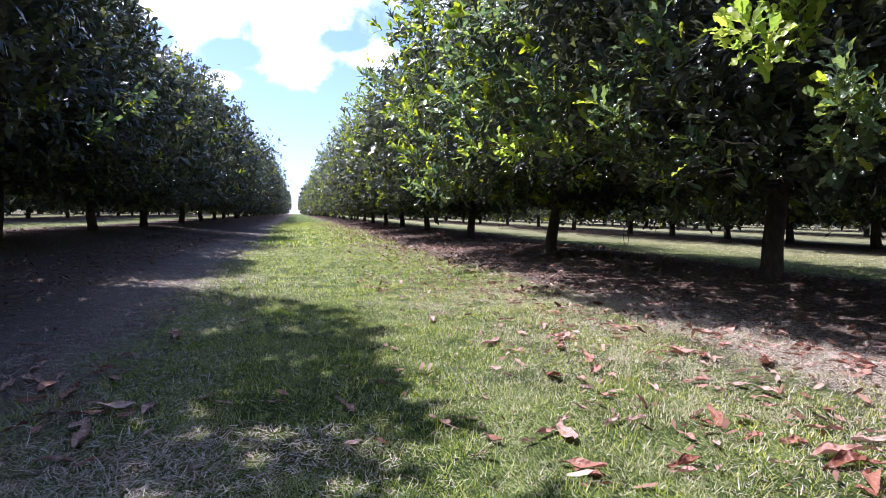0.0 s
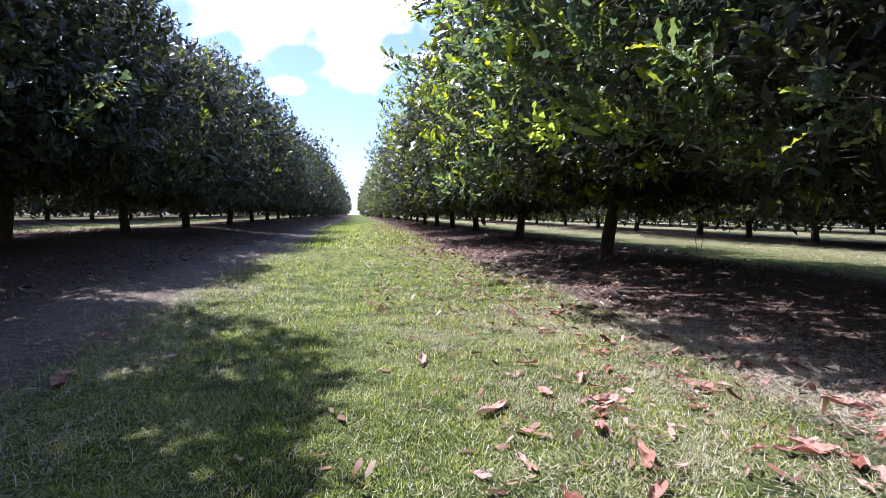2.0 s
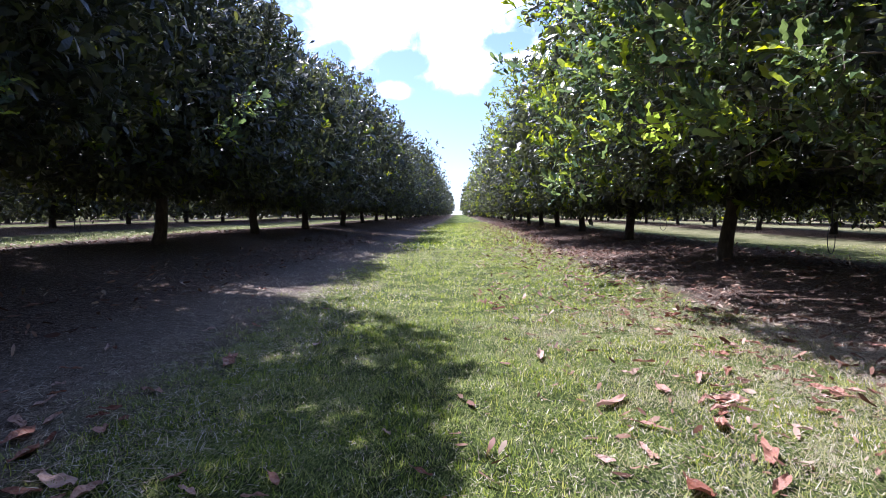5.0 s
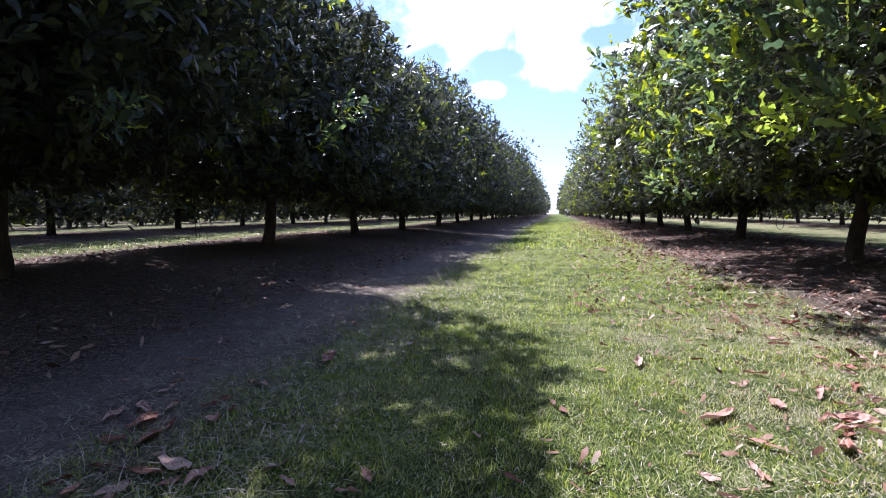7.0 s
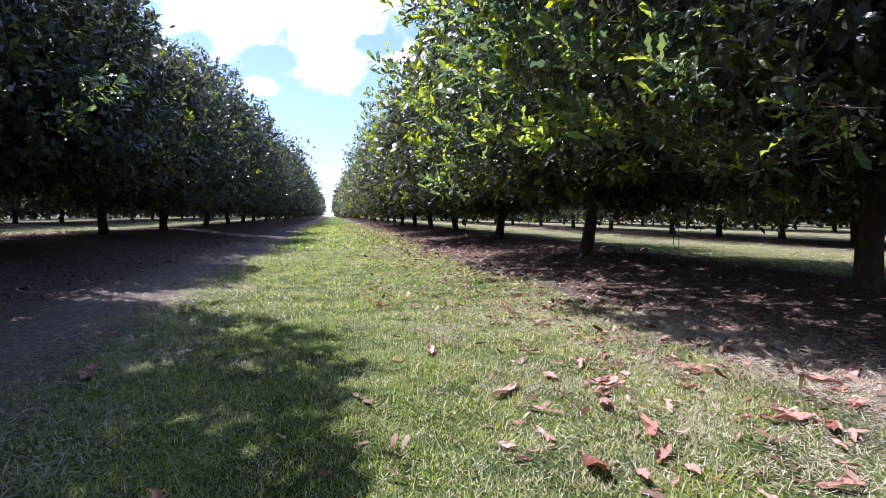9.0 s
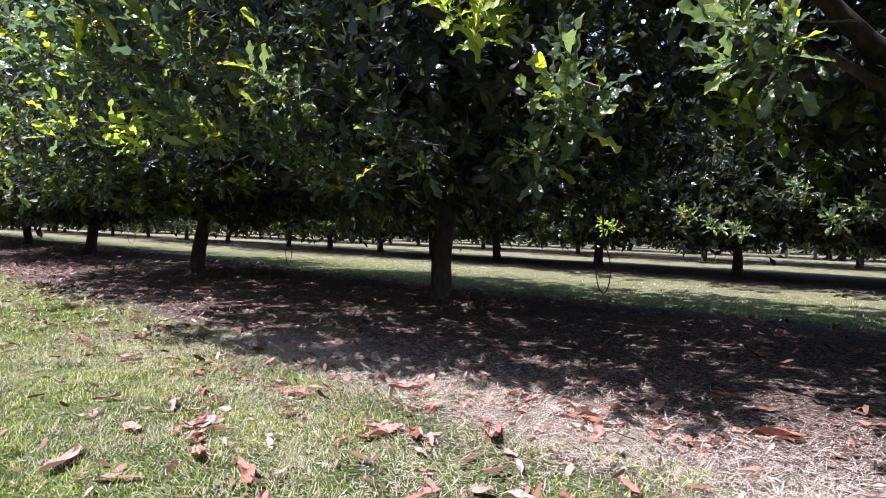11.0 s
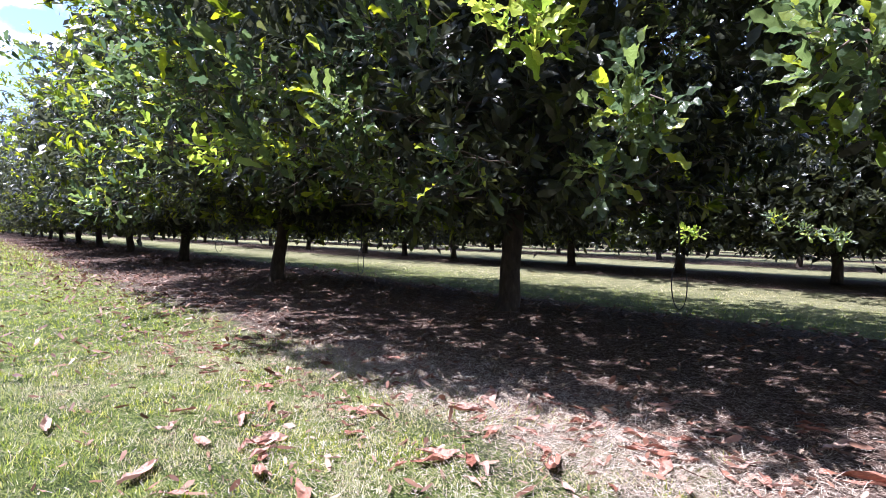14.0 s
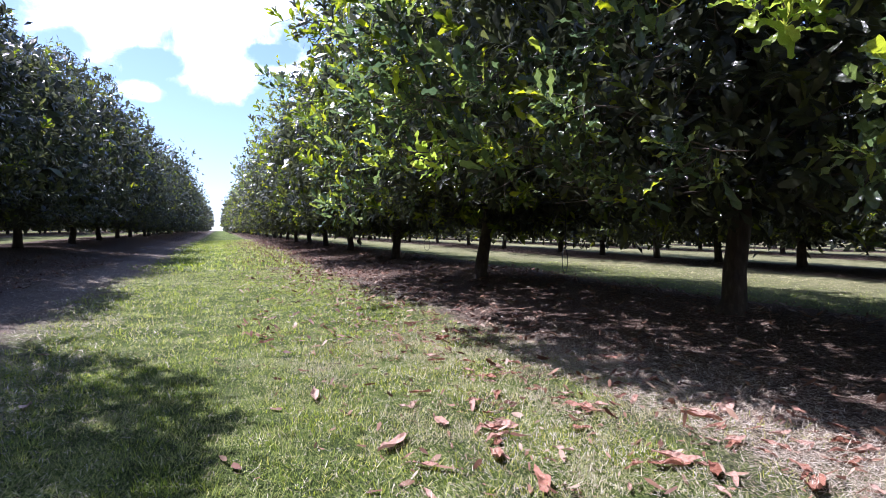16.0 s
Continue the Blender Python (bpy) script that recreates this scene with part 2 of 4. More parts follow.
def ground_material():
    """Mown grass thatch in the lanes; bare red-brown soil with litter along the tree rows."""
    m, n, l = material("orchard_floor")
    tex = n.new("ShaderNodeTexCoord")

    def mth(op, a, b=None):
        q = n.new("ShaderNodeMath")
        q.operation = op
        for i, v in enumerate((a, b)):
            if v is None:
                continue
            if isinstance(v, (int, float)):
                q.inputs[i].default_value = v
            else:
                l.new(v, q.inputs[i])
        return q.outputs[0]

    def noise_of(scale, detail=5.0, rough=0.6):
        q = node(n, "ShaderNodeTexNoise", Scale=scale, Detail=detail, Roughness=rough)
        l.new(tex.outputs["Object"], q.inputs["Vector"])
        return q.outputs["Fac"]

    sp = n.new("ShaderNodeSeparateXYZ")
    l.new(tex.outputs["Object"], sp.inputs[0])
    n1, n2, n3, n4 = noise_of(0.7), noise_of(4.0), noise_of(30.0), noise_of(120.0, 6.0, 0.8)
    # distance to the nearest row
    dist = mth("PINGPONG", mth("SUBTRACT", sp.outputs[0], STRIP_X), ROW_GAP / 2)
    wider = node(n, "ShaderNodeMapRange", **{"From Min": 1.0, "From Max": 0.2, "To Max": 0.7})
    l.new(sp.outputs[0], wider.inputs["Value"])
    edge = mth("ADD", mth("SUBTRACT", dist, wider.outputs[0]), mth("MULTIPLY", mth("SUBTRACT", mth("ADD", mth("MULTIPLY", n1, 0.4), mth("MULTIPLY", n2, 0.6)), 0.5), 1.3))
    side = node(n, "ShaderNodeMapRange", **{"From Min": 4.5, "From Max": 6.5})
    l.new(mth("ABSOLUTE", sp.outputs[0]), side.inputs["Value"])
    soil_mask = node(n, "ShaderNodeMapRange", **{"From Min": 2.45, "From Max": 1.85})
    soil_mask.interpolation_type = "SMOOTHSTEP"
    l.new(mth("ADD", edge, mth("MULTIPLY", side.outputs[0], 0.55)), soil_mask.inputs["Value"])
    fibre = None
    for turn in (0.4, 1.5, 2.5):
        mp = node(n, "ShaderNodeMapping", Rotation=(0, 0, turn), Scale=(210.0, 60.0, 60.0))
        l.new(tex.outputs["Object"], mp.inputs["Vector"])
        fb = node(n, "ShaderNodeTexNoise", Scale=1.0, Detail=2.0, Roughness=0.5)
        l.new(mp.outputs[0], fb.inputs["Vector"])
        fibre = fb.outputs["Fac"] if fibre is None else mth("MAXIMUM", fibre, fb.outputs["Fac"])
    strand = mth("MULTIPLY", mth("SUBTRACT", fibre, 0.58), 1.8)
    grass = ramp_of(n, [(0.32, (0.03, 0.045, 0.012)), (0.47, (0.085, 0.12, 0.025)), (0.62, (0.19, 0.24, 0.055)), (0.82, (0.44, 0.44, 0.22))])
    l.new(mth("ADD", mth("ADD", strand, 0.0), mth("ADD", mth("MULTIPLY", n3, 0.3), mth("MULTIPLY", n2, 0.7))), grass.inputs[0])
    soil = ramp_of(n, [(0.28, (0.038, 0.024, 0.017)), (0.46, (0.115, 0.075, 0.056)), (0.58, (0.26, 0.19, 0.15)), (0.74, (0.52, 0.43, 0.36))])
    l.new(mth("ADD", strand, mth("ADD", mth("MULTIPLY", n4, 0.3), mth("MULTIPLY", n3, 0.62))), soil.inputs[0])
    mx = n.new("ShaderNodeMix")
    mx.data_type = "RGBA"
    l.new(soil_mask.outputs[0], mx.inputs["Factor"])
    dryer = n.new("ShaderNodeMix")
    dryer.data_type = "RGBA"
    dryer.inputs["B"].default_value = (0.19, 0.185, 0.085, 1)
    l.new(mth("MULTIPLY", side.outputs[0], mth("ADD", n2, 0.1)), dryer.inputs["Factor"])
    l.new(grass.outputs[0], dryer.inputs["A"])
    # ground paler beyond the right row's shadow: the sunlit strip painted in
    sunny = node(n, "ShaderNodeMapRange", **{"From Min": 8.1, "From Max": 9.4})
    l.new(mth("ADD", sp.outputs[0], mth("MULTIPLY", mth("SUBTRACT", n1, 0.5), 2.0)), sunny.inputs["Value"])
    sunlit = n.new("ShaderNodeMix")
    sunlit.data_type = "RGBA"
    sunlit.inputs["B"].default_value = (0.46, 0.42, 0.25, 1)
    l.new(mth("MULTIPLY", sunny.outputs[0], mth("ADD", mth("MULTIPLY", n2, 0.7), mth("MULTIPLY", strand, 0.8))), sunlit.inputs["Factor"])
    l.new(dryer.outputs["Result"], sunlit.inputs["A"])
    l.new(sunlit.outputs["Result"], mx.inputs["A"])
    thatch = n.new("ShaderNodeMix")
    thatch.data_type = "RGBA"
    thatch.inputs["B"].default_value = (0.34, 0.295, 0.25, 1)
    # pale straw stops short of the rows: crown shade put into the soil colour
    verge = node(n, "ShaderNodeMapRange", **{"From Min": 1.75, "From Max": 2.3, "To Max": 0.95})
    l.new(dist, verge.inputs["Value"])
    bare = node(n, "ShaderNodeMapRange", **{"From Min": -1.3, "From Max": 0.1, "To Min": 0.08})
    l.new(sp.outputs[0], bare.inputs["Value"])
    pale = mth("ADD", mth("MULTIPLY", wider.outputs[0], bare.outputs[0]), mth("MULTIPLY", verge.outputs[0], mth("SUBTRACT", 1.0, side.outputs[0])))
    l.new(mth("MULTIPLY", mth("MINIMUM", pale, 1.0), mth("ADD", mth("MULTIPLY", n2, 0.95), mth("MULTIPLY", strand, 0.9))), thatch.inputs["Factor"])
    l.new(soil.outputs[0], thatch.inputs["A"])
    l.new(thatch.outputs["Result"], mx.inputs["B"])
    bp = node(n, "ShaderNodeBump", Strength=0.8, Distance=0.02)
    l.new(mth("ADD", mth("MULTIPLY", strand, 1.5), mth("ADD", n4, n3)), bp.inputs["Height"])
    p = node(n, "ShaderNodeBsdfPrincipled", Roughness=0.95)
    p.inputs["Specular IOR Level"].default_value = 0.15
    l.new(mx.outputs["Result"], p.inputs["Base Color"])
    l.new(bp.outputs[0], p.inputs["Normal"])
    out = n.new("ShaderNodeOutputMaterial")
    l.new(p.outputs[0], out.inputs["Surface"])
    return m


M_GROUND = ground_material()

# ---------------------------------------------------------------- ground
CROSS_X = np.array([-200, -20, -12, -8, -5.2, -4.0, -2.4, -0.8, 0.0, 2.5, 3.5, 4.1, 5.0, 6.4, 8.0, 10.0, 11.9, 16.0, 20.0, 60.0, 200.0])
CROSS_Z = np.array([0.3, 0.3, 0.3, 0.2, 0.26, 0.28, 0.10, 0.0, 0.0, 0.065, 0.11, 0.16, 0.13, 0.02, -0.04, -0.01, 0.09, 0.0, 0.05, 0.0, 0.0])
SLOPE, CREST = 0.035, 190.0


def ground_z(x, y):
    """Height of the ground: a gentle rise up the lane to a crest, the rows on low banks, small unevenness."""
    x, y = np.asarray(x, float), np.asarray(y, float)
    rise = np.where(y < CREST, SLOPE * y, SLOPE * CREST - 0.0006 * (y - CREST) ** 2)
    rise = np.maximum(rise, SLOPE * CREST - 60)
    wave = 0.012 * np.sin(x * 2.1 + 0.7 * np.sin(y * 1.3)) * np.sin(y * 1.7 + 0.4) + 0.02 * np.sin(x * 0.45 + y * 0.31)
    return np.interp(x, CROSS_X, CROSS_Z) + rise + wave * np.clip(np.abs(y) / 2, 0, 1)


def mesh_of(name, verts, faces, mat, smooth=False):
    """A mesh from an array of points and an array (or list) of faces."""
    me = bpy.data.meshes.new(name)
    verts = np.asarray(verts, np.float32)
    if isinstance(faces, np.ndarray):
        k = faces.shape[1]
        me.vertices.add(len(verts))
        me.vertices.foreach_set("co", verts.ravel())
        me.loops.add(faces.size)
        me.loops.foreach_set("vertex_index", faces.astype(np.int32).ravel())
        me.polygons.add(len(faces))
        me.polygons.foreach_set("loop_start", np.arange(0, faces.size, k, dtype=np.int32))
        me.update(calc_edges=True)
    else:
        me.from_pydata([tuple(v) for v in verts], [], [tuple(f) for f in faces])
    if smooth:
        me.polygons.foreach_set("use_smooth", np.ones(len(me.polygons), bool))
    me.materials.append(mat)
    me.validate()
    return me


def part(name, me, parent, label=""):
    ob = new(name, me)
    ob.parent = parent
    if label:
        ob["label"] = label
    return ob


def ground():
    xs = np.unique(np.concatenate([np.linspace(-200, -24, 23), np.arange(-24, -6, 0.8), np.arange(-6, 7, 0.16), np.arange(7, 24, 0.6), np.linspace(24, 200, 23)]))
    ys = np.unique(np.concatenate([np.linspace(-80, -6, 12), np.arange(-6, 1, 0.6), np.arange(1, 14, 0.16), np.arange(14, 40, 0.8), np.linspace(40, 190, 31), np.linspace(190, 600, 31)]))
    gx, gy = np.meshgrid(xs, ys)
    v = np.stack([gx, gy, ground_z(gx, gy)], 2).reshape(-1, 3)
    i, j = np.meshgrid(np.arange(len(xs) - 1), np.arange(len(ys) - 1))
    a = (j * len(xs) + i).ravel()
    f = np.stack([a, a + 1, a + 1 + len(xs), a + len(xs)], 1)
    ob = new("ground", mesh_of("ground", v, f, M_GROUND, True))
    tagged(ob, "orchard floor of mown grass and bare reddish soil under the trees", "ground", kind="structure")


ground()
rng = np.random.default_rng(7)


def unit(v):
    return v / np.maximum(np.linalg.norm(v, axis=-1, keepdims=True), 1e-9)


# leaf outlines: station along the leaf, half width, and the same for plainer leaves farther off
LEAF_MID = ([0.0, 0.3, 0.75, 1.0], [0.05, 0.33, 0.46, 0.12])
LEAF_FAR = ([0.0, 0.62, 1.0], [0.08, 0.5, 0.16])
LEAF_CARD = ([0.0, 0.58, 1.0], [0.0, 0.5, 0.0])      # four corners


def leaf_cloud(base, way, face, length, width, outline, droop=0.18, wavy=0.0, seed=0):
    """Points and quads of many leaves. base, way, face: (N, 3); length, width: (N,)."""
    r = np.random.default_rng(seed)
    us, ws = (np.array(q) for q in outline)
    way = unit(way)
    side = unit(np.cross(way, face))
    up = np.cross(side, way)
    n, k = len(base), len(us)
    curve = droop * (0.4 + 1.2 * r.random(n))
    cent = base[:, None] + way[:, None] * (us[None, :, None] * length[:, None, None]) - up[:, None] * (us[None, :, None] ** 2 * (curve * length)[:, None, None])
    if outline is LEAF_CARD:
        half = side * (0.5 * width)[:, None]
        lift = up * (0.16 * width)[:, None]
        v = np.stack([cent[:, 0], cent[:, 1] - half + lift, cent[:, 2], cent[:, 1] + half + lift], 1)
        return v.reshape(-1, 3), np.arange(4 * n).reshape(-1, 4)[:, ::-1].copy()
    off = side[:, None] * (ws[None, :, None] * width[:, None, None])
    lift = up[:, None] * ((ws[None, :] * width[:, None] * 0.35)[:, :, None])
    wob = wavy * width[:, None, None] * np.array([r.choice([-1, 1], n) * 1.0 for _ in range(k)]).T[:, :, None] * up[:, None]
    v = np.stack([cent - off + lift + wob, cent + off + lift - wob], 2)      # n, k, 2, 3
    idx = np.arange(n)[:, None] * 2 * k + 2 * np.arange(k - 1)[None, :]
    f = np.stack([idx, idx + 1, idx + 3, idx + 2], 2).reshape(-1, 4)
    return v.reshape(-1, 3), f


def tubes(paths, sides=7):
    """Tapered limbs: paths is a list of (points, radii)."""
    vs, fs, base = [], [], 0
    for pts, rad in paths:
        pts, rad = np.asarray(pts, float), np.asarray(rad, float)
        tan = unit(np.gradient(pts, axis=0))
        ref = np.array([0.31, 0.95, 0.05]) if abs(tan[0][2]) > 0.6 else np.array([0.0, 0.1, 1.0])
        a = unit(np.cross(tan, ref))
        b = np.cross(tan, a)
        ang = np.linspace(0, 2 * np.pi, sides, endpoint=False)
        ring = pts[:, None] + rad[:, None, None] * (np.cos(ang)[None, :, None] * a[:, None] + np.sin(ang)[None, :, None] * b[:, None])
        vs.append(ring.reshape(-1, 3))
        n = len(pts)
        i, j = np.meshgrid(np.arange(n - 1), np.arange(sides), indexing="ij")
        q = base + i * sides + j
        q2 = base + i * sides + (j + 1) % sides
        fs.append(np.stack([q, q2, q2 + sides, q + sides], 2).reshape(-1, 4))
        base += n * sides
    return np.concatenate(vs), np.concatenate(fs)


# ---------------------------------------------------------------- trees
def crown_reach(d, seed, rx, ry, top, low, skirt=0.0, square=2.9, under=3.2, lumpy=1.0):
    """Distance from the crown's middle to its lumpy outline along the unit directions d."""
    zc = low + 0.43 * (top - low)
    rz = np.where(d[:, 2] > 0, top - zc, zc - low)
    e = np.where(d[:, 2] > 0, square, under)
    base = (np.abs(d[:, 0] / rx) ** e + np.abs(d[:, 1] / ry) ** e + np.abs(d[:, 2] / rz) ** e) ** (-1 / e)
    base = base * (1 + skirt * np.exp(-((d[:, 2] + 0.12) / 0.3) ** 2))
    lump = np.array([noise.noise(Vector(q) * 2.3 + Vector((seed * 7.3, seed, 0))) * 0.17 + noise.noise(Vector(q) * 6.0 + Vector((0, seed * 3.1, 5))) * 0.2 for q in d])
    return base * (1 + lumpy * lump), zc


def limb_paths(seed, height, fork, radius, reach):
    """The stem and its limbs."""
    r = np.random.default_rng(seed)
    lean = r.normal(0, 0.022, 2)
    zs = np.array([-0.12, 0.0, 0.12, 0.35, 0.7, fork, fork + 0.35, fork + 1.0, height * 0.55, height * 0.8])
    sw = np.cumsum(r.normal(0, 0.02, (len(zs), 2)), axis=0) - 0.0
    sw -= sw[1]
    stem = np.column_stack([lean[0] * zs + sw[:, 0], lean[1] * zs + sw[:, 1], zs])
    rad = radius * np.array([1.5, 1.32, 1.1, 1.0, 0.94, 0.95, 0.8, 0.62, 0.42, 0.15])
    paths = [(stem, rad)]
    n = r.integers(6, 9)
    for k in range(n):
        h0 = fork - 0.1 + (height * 0.5 - fork) * (k / n) ** 1.2
        p0 = np.array([np.interp(h0, zs, stem[:, i]) for i in range(3)])
        az = k * 2.4 + r.uniform(-0.4, 0.4)
        el = r.uniform(0.35, 0.95)
        ln = reach * r.uniform(0.75, 1.0)
        d = np.array([math.cos(az) * math.cos(el), math.sin(az) * math.cos(el), math.sin(el)])
        t = np.linspace(0, 1, 7)
        pts = p0 + d * (t * ln)[:, None] + np.cumsum(r.normal(0, 0.045, (7, 3)), axis=0) * t[:, None]
        pts[:, 2] -= 0.35 * t ** 2 * ln * (1 - math.sin(el)) * 0.6
        r0 = np.interp(h0, zs, rad) * 0.62
        paths.append((pts, r0 * (1 - 0.85 * t) + 0.006))
        for q in range(3):                       # side branches
            b0 = pts[2 + q]
            a2 = az + r.uniform(-1.3, 1.3)
            d2 = np.array([math.cos(a2), math.sin(a2), r.uniform(-0.25, 0.6)])
            t2 = np.linspace(0, 1, 4)
            paths.append((b0 + unit(d2) * (t2 * ln * 0.5)[:, None] + np.cumsum(r.normal(0, 0.03, (4, 3)), axis=0) * t2[:, None], 0.03 * (1 - 0.8 * t2) * (1 - 0.2 * q)))
    return paths


def thin_branches(seed, reach):
    """Bare crooked branches in the shade under the crown, each with two twigs."""
    r = np.random.default_rng(seed + 500)
    made = []
    for k in range(40):
        az = k * 2.4 + r.uniform(-0.3, 0.3)
        z0 = r.uniform(0.95, 1.9)
        ln = reach * r.uniform(0.4, 0.68)
        t = np.linspace(0, 1, 8)
        d = np.array([math.cos(az), math.sin(az), r.uniform(-0.12, 0.35)])
        pts = np.array([0, 0, z0]) + d * (t * ln)[:, None] + np.cumsum(r.normal(0, 0.035, (8, 3)), axis=0)
        group = [(pts, 0.009 * (1 - 0.8 * t) + 0.0015)]
        for q in (3, 5):
            a2 = az + r.choice([-1, 1]) * r.uniform(0.5, 1.1)
            d2 = np.array([math.cos(a2), math.sin(a2), r.uniform(-0.4, 0.4)])
            t2 = np.linspace(0, 1, 5)
            group.append((pts[q] + d2 * (t2 * ln * 0.4)[:, None] + np.cumsum(r.normal(0, 0.02, (5, 3)), axis=0) * t2[:, None], 0.006 * (1 - 0.7 * t2) + 0.001))
        made.append(group)
    return made


def crown_leaves(seed, whorls, per, size, outline, inner, rx, ry, top, low, wavy=0.0, young=0.0, skirt=0.0, square=2.9, gaps=(), under=3.2, airy=1.0, lumpy=1.0):
    """Whorls of leaves at the twig ends over a lumpy crown, and the shaded leaves inside it."""
    r = np.random.default_rng(seed + 100)
    d = unit(r.normal(0, 1, (whorls, 3)) * np.array([1, 1, 1.05]))
    reach, zc = crown_reach(d, seed, rx, ry, top, low, skirt, square, under, lumpy)
    depth = np.where(r.random(whorls) < 0.62, r.uniform(0.92, 1.0, whorls), r.uniform(0.55, 0.95, whorls))
    tip = d * (reach * depth)[:, None]
    tip[:, 2] += zc
    tip[:, 2] = np.maximum(tip[:, 2], low + r.uniform(-0.18, 0.3, whorls))
    grow = unit(d + np.array([0, 0, 0.8]) + r.normal(0, 0.4, (whorls, 3)))
    keep = np.ones(whorls, bool)
    for c, rad in gaps:
        keep &= np.linalg.norm(tip - np.array(c), axis=1) > rad
    tip, grow, d, depth = tip[keep], grow[keep], d[keep], depth[keep]
    whorls = len(tip)
    n = whorls * per
    g = np.repeat(grow, per, 0)
    rnd = unit(r.normal(0, 1, (n, 3)))
    radial = unit(np.cross(g, rnd))
    open_ = r.uniform(0.35, 1.45, n)[:, None]
    way = unit(g * np.cos(open_) + radial * np.sin(open_))
    base = np.repeat(tip, per, 0) - g * (r.uniform(-0.03, 0.15, n) * size / 0.15)[:, None]
    face = unit(g + np.array([0, 0, 0.3]) + r.normal(0, 0.3, (n, 3)))
    ln = size * r.uniform(0.65, 1.2, n)
    # more yellow-green leaves on the big crowns' sunward side: sunlight put into their colour
    sunny = 0.35 + 1.5 * np.clip(d @ np.array([-0.62, 0.5, 0.6]), 0, 1) if whorls > 2000 else 1.0
    isyoung = np.repeat((r.random(whorls) < young * sunny) & (depth > 0.93), per)
    old = leaf_cloud(base[~isyoung], way[~isyoung], face[~isyoung], ln[~isyoung], ln[~isyoung] * r.uniform(0.3, 0.4, (~isyoung).sum()), outline, 0.2, wavy, seed)
    fresh = None
    if isyoung.any():
        fresh = leaf_cloud(base[isyoung], way[isyoung], face[isyoung], ln[isyoung], ln[isyoung] * 0.36, outline, 0.15, wavy, seed + 1)
    # shaded shoots inside: leaves in loose bunches, with gaps between them that let the sun through
    bunch = 12 if inner > 8000 else 3
    heads = inner // bunch
    inner = heads * bunch
    di = unit(r.normal(0, 1, (heads, 3)))
    rz = np.where(di[:, 2] > 0, top - zc, zc - low)
    e = np.where(di[:, 2] > 0, square, under)
    rb = (np.abs(di[:, 0] / rx) ** e + np.abs(di[:, 1] / ry) ** e + np.abs(di[:, 2] / rz) ** e) ** (-1 / e)
    core = np.arange(heads) < heads * 0.15
    deep = np.where(core, r.uniform(0.2, 0.55, heads), np.sqrt(r.uniform(0.36, 0.97 if bunch > 4 else 0.84, heads)))
    pi = di * (rb * deep)[:, None] + np.array([0, 0, zc])
    pi[:, 2] = np.maximum(pi[:, 2], low + 0.12 + 0.35 * r.random(heads))
    keep = r.random(heads) < np.where(pi[:, 2] < 1.7, airy, 1.0)      # fewer near the bottom of an airy crown
    for c, rad in gaps:
        keep &= np.linalg.norm(pi - np.array(c), axis=1) > rad
    pi, deep, core = pi[keep], deep[keep], core[keep]
    inner = len(pi) * bunch
    pi = np.repeat(pi, bunch, 0) + r.normal(0, 0.09 if bunch > 4 else 0.16, (inner, 3))
    deep, core = np.repeat(deep, bunch), np.repeat(core, bunch)
    li = r.uniform(0.14, 0.22, inner) * (4.6 if inner < 500 else 1.9 if inner < 4000 else 1.55 if bunch < 4 else 0.82) * np.where(core, 1.6, np.where(deep > 0.8, 0.75, 1.0))
    ins = leaf_cloud(pi, unit(r.normal(0, 1, (inner, 3))), unit(r.normal(0, 1, (inner, 3)) + np.array([0, 0, 0.8])), li, li * 0.44, LEAF_CARD, 0.1, 0, seed + 2)
    v = np.concatenate([old[0], ins[0]])
    f = np.concatenate([old[1], ins[1] + len(old[0])])
    return (v, f), fresh


TREE_LABEL = "macadamia tree with grey-brown trunk and dense glossy dark green crown"


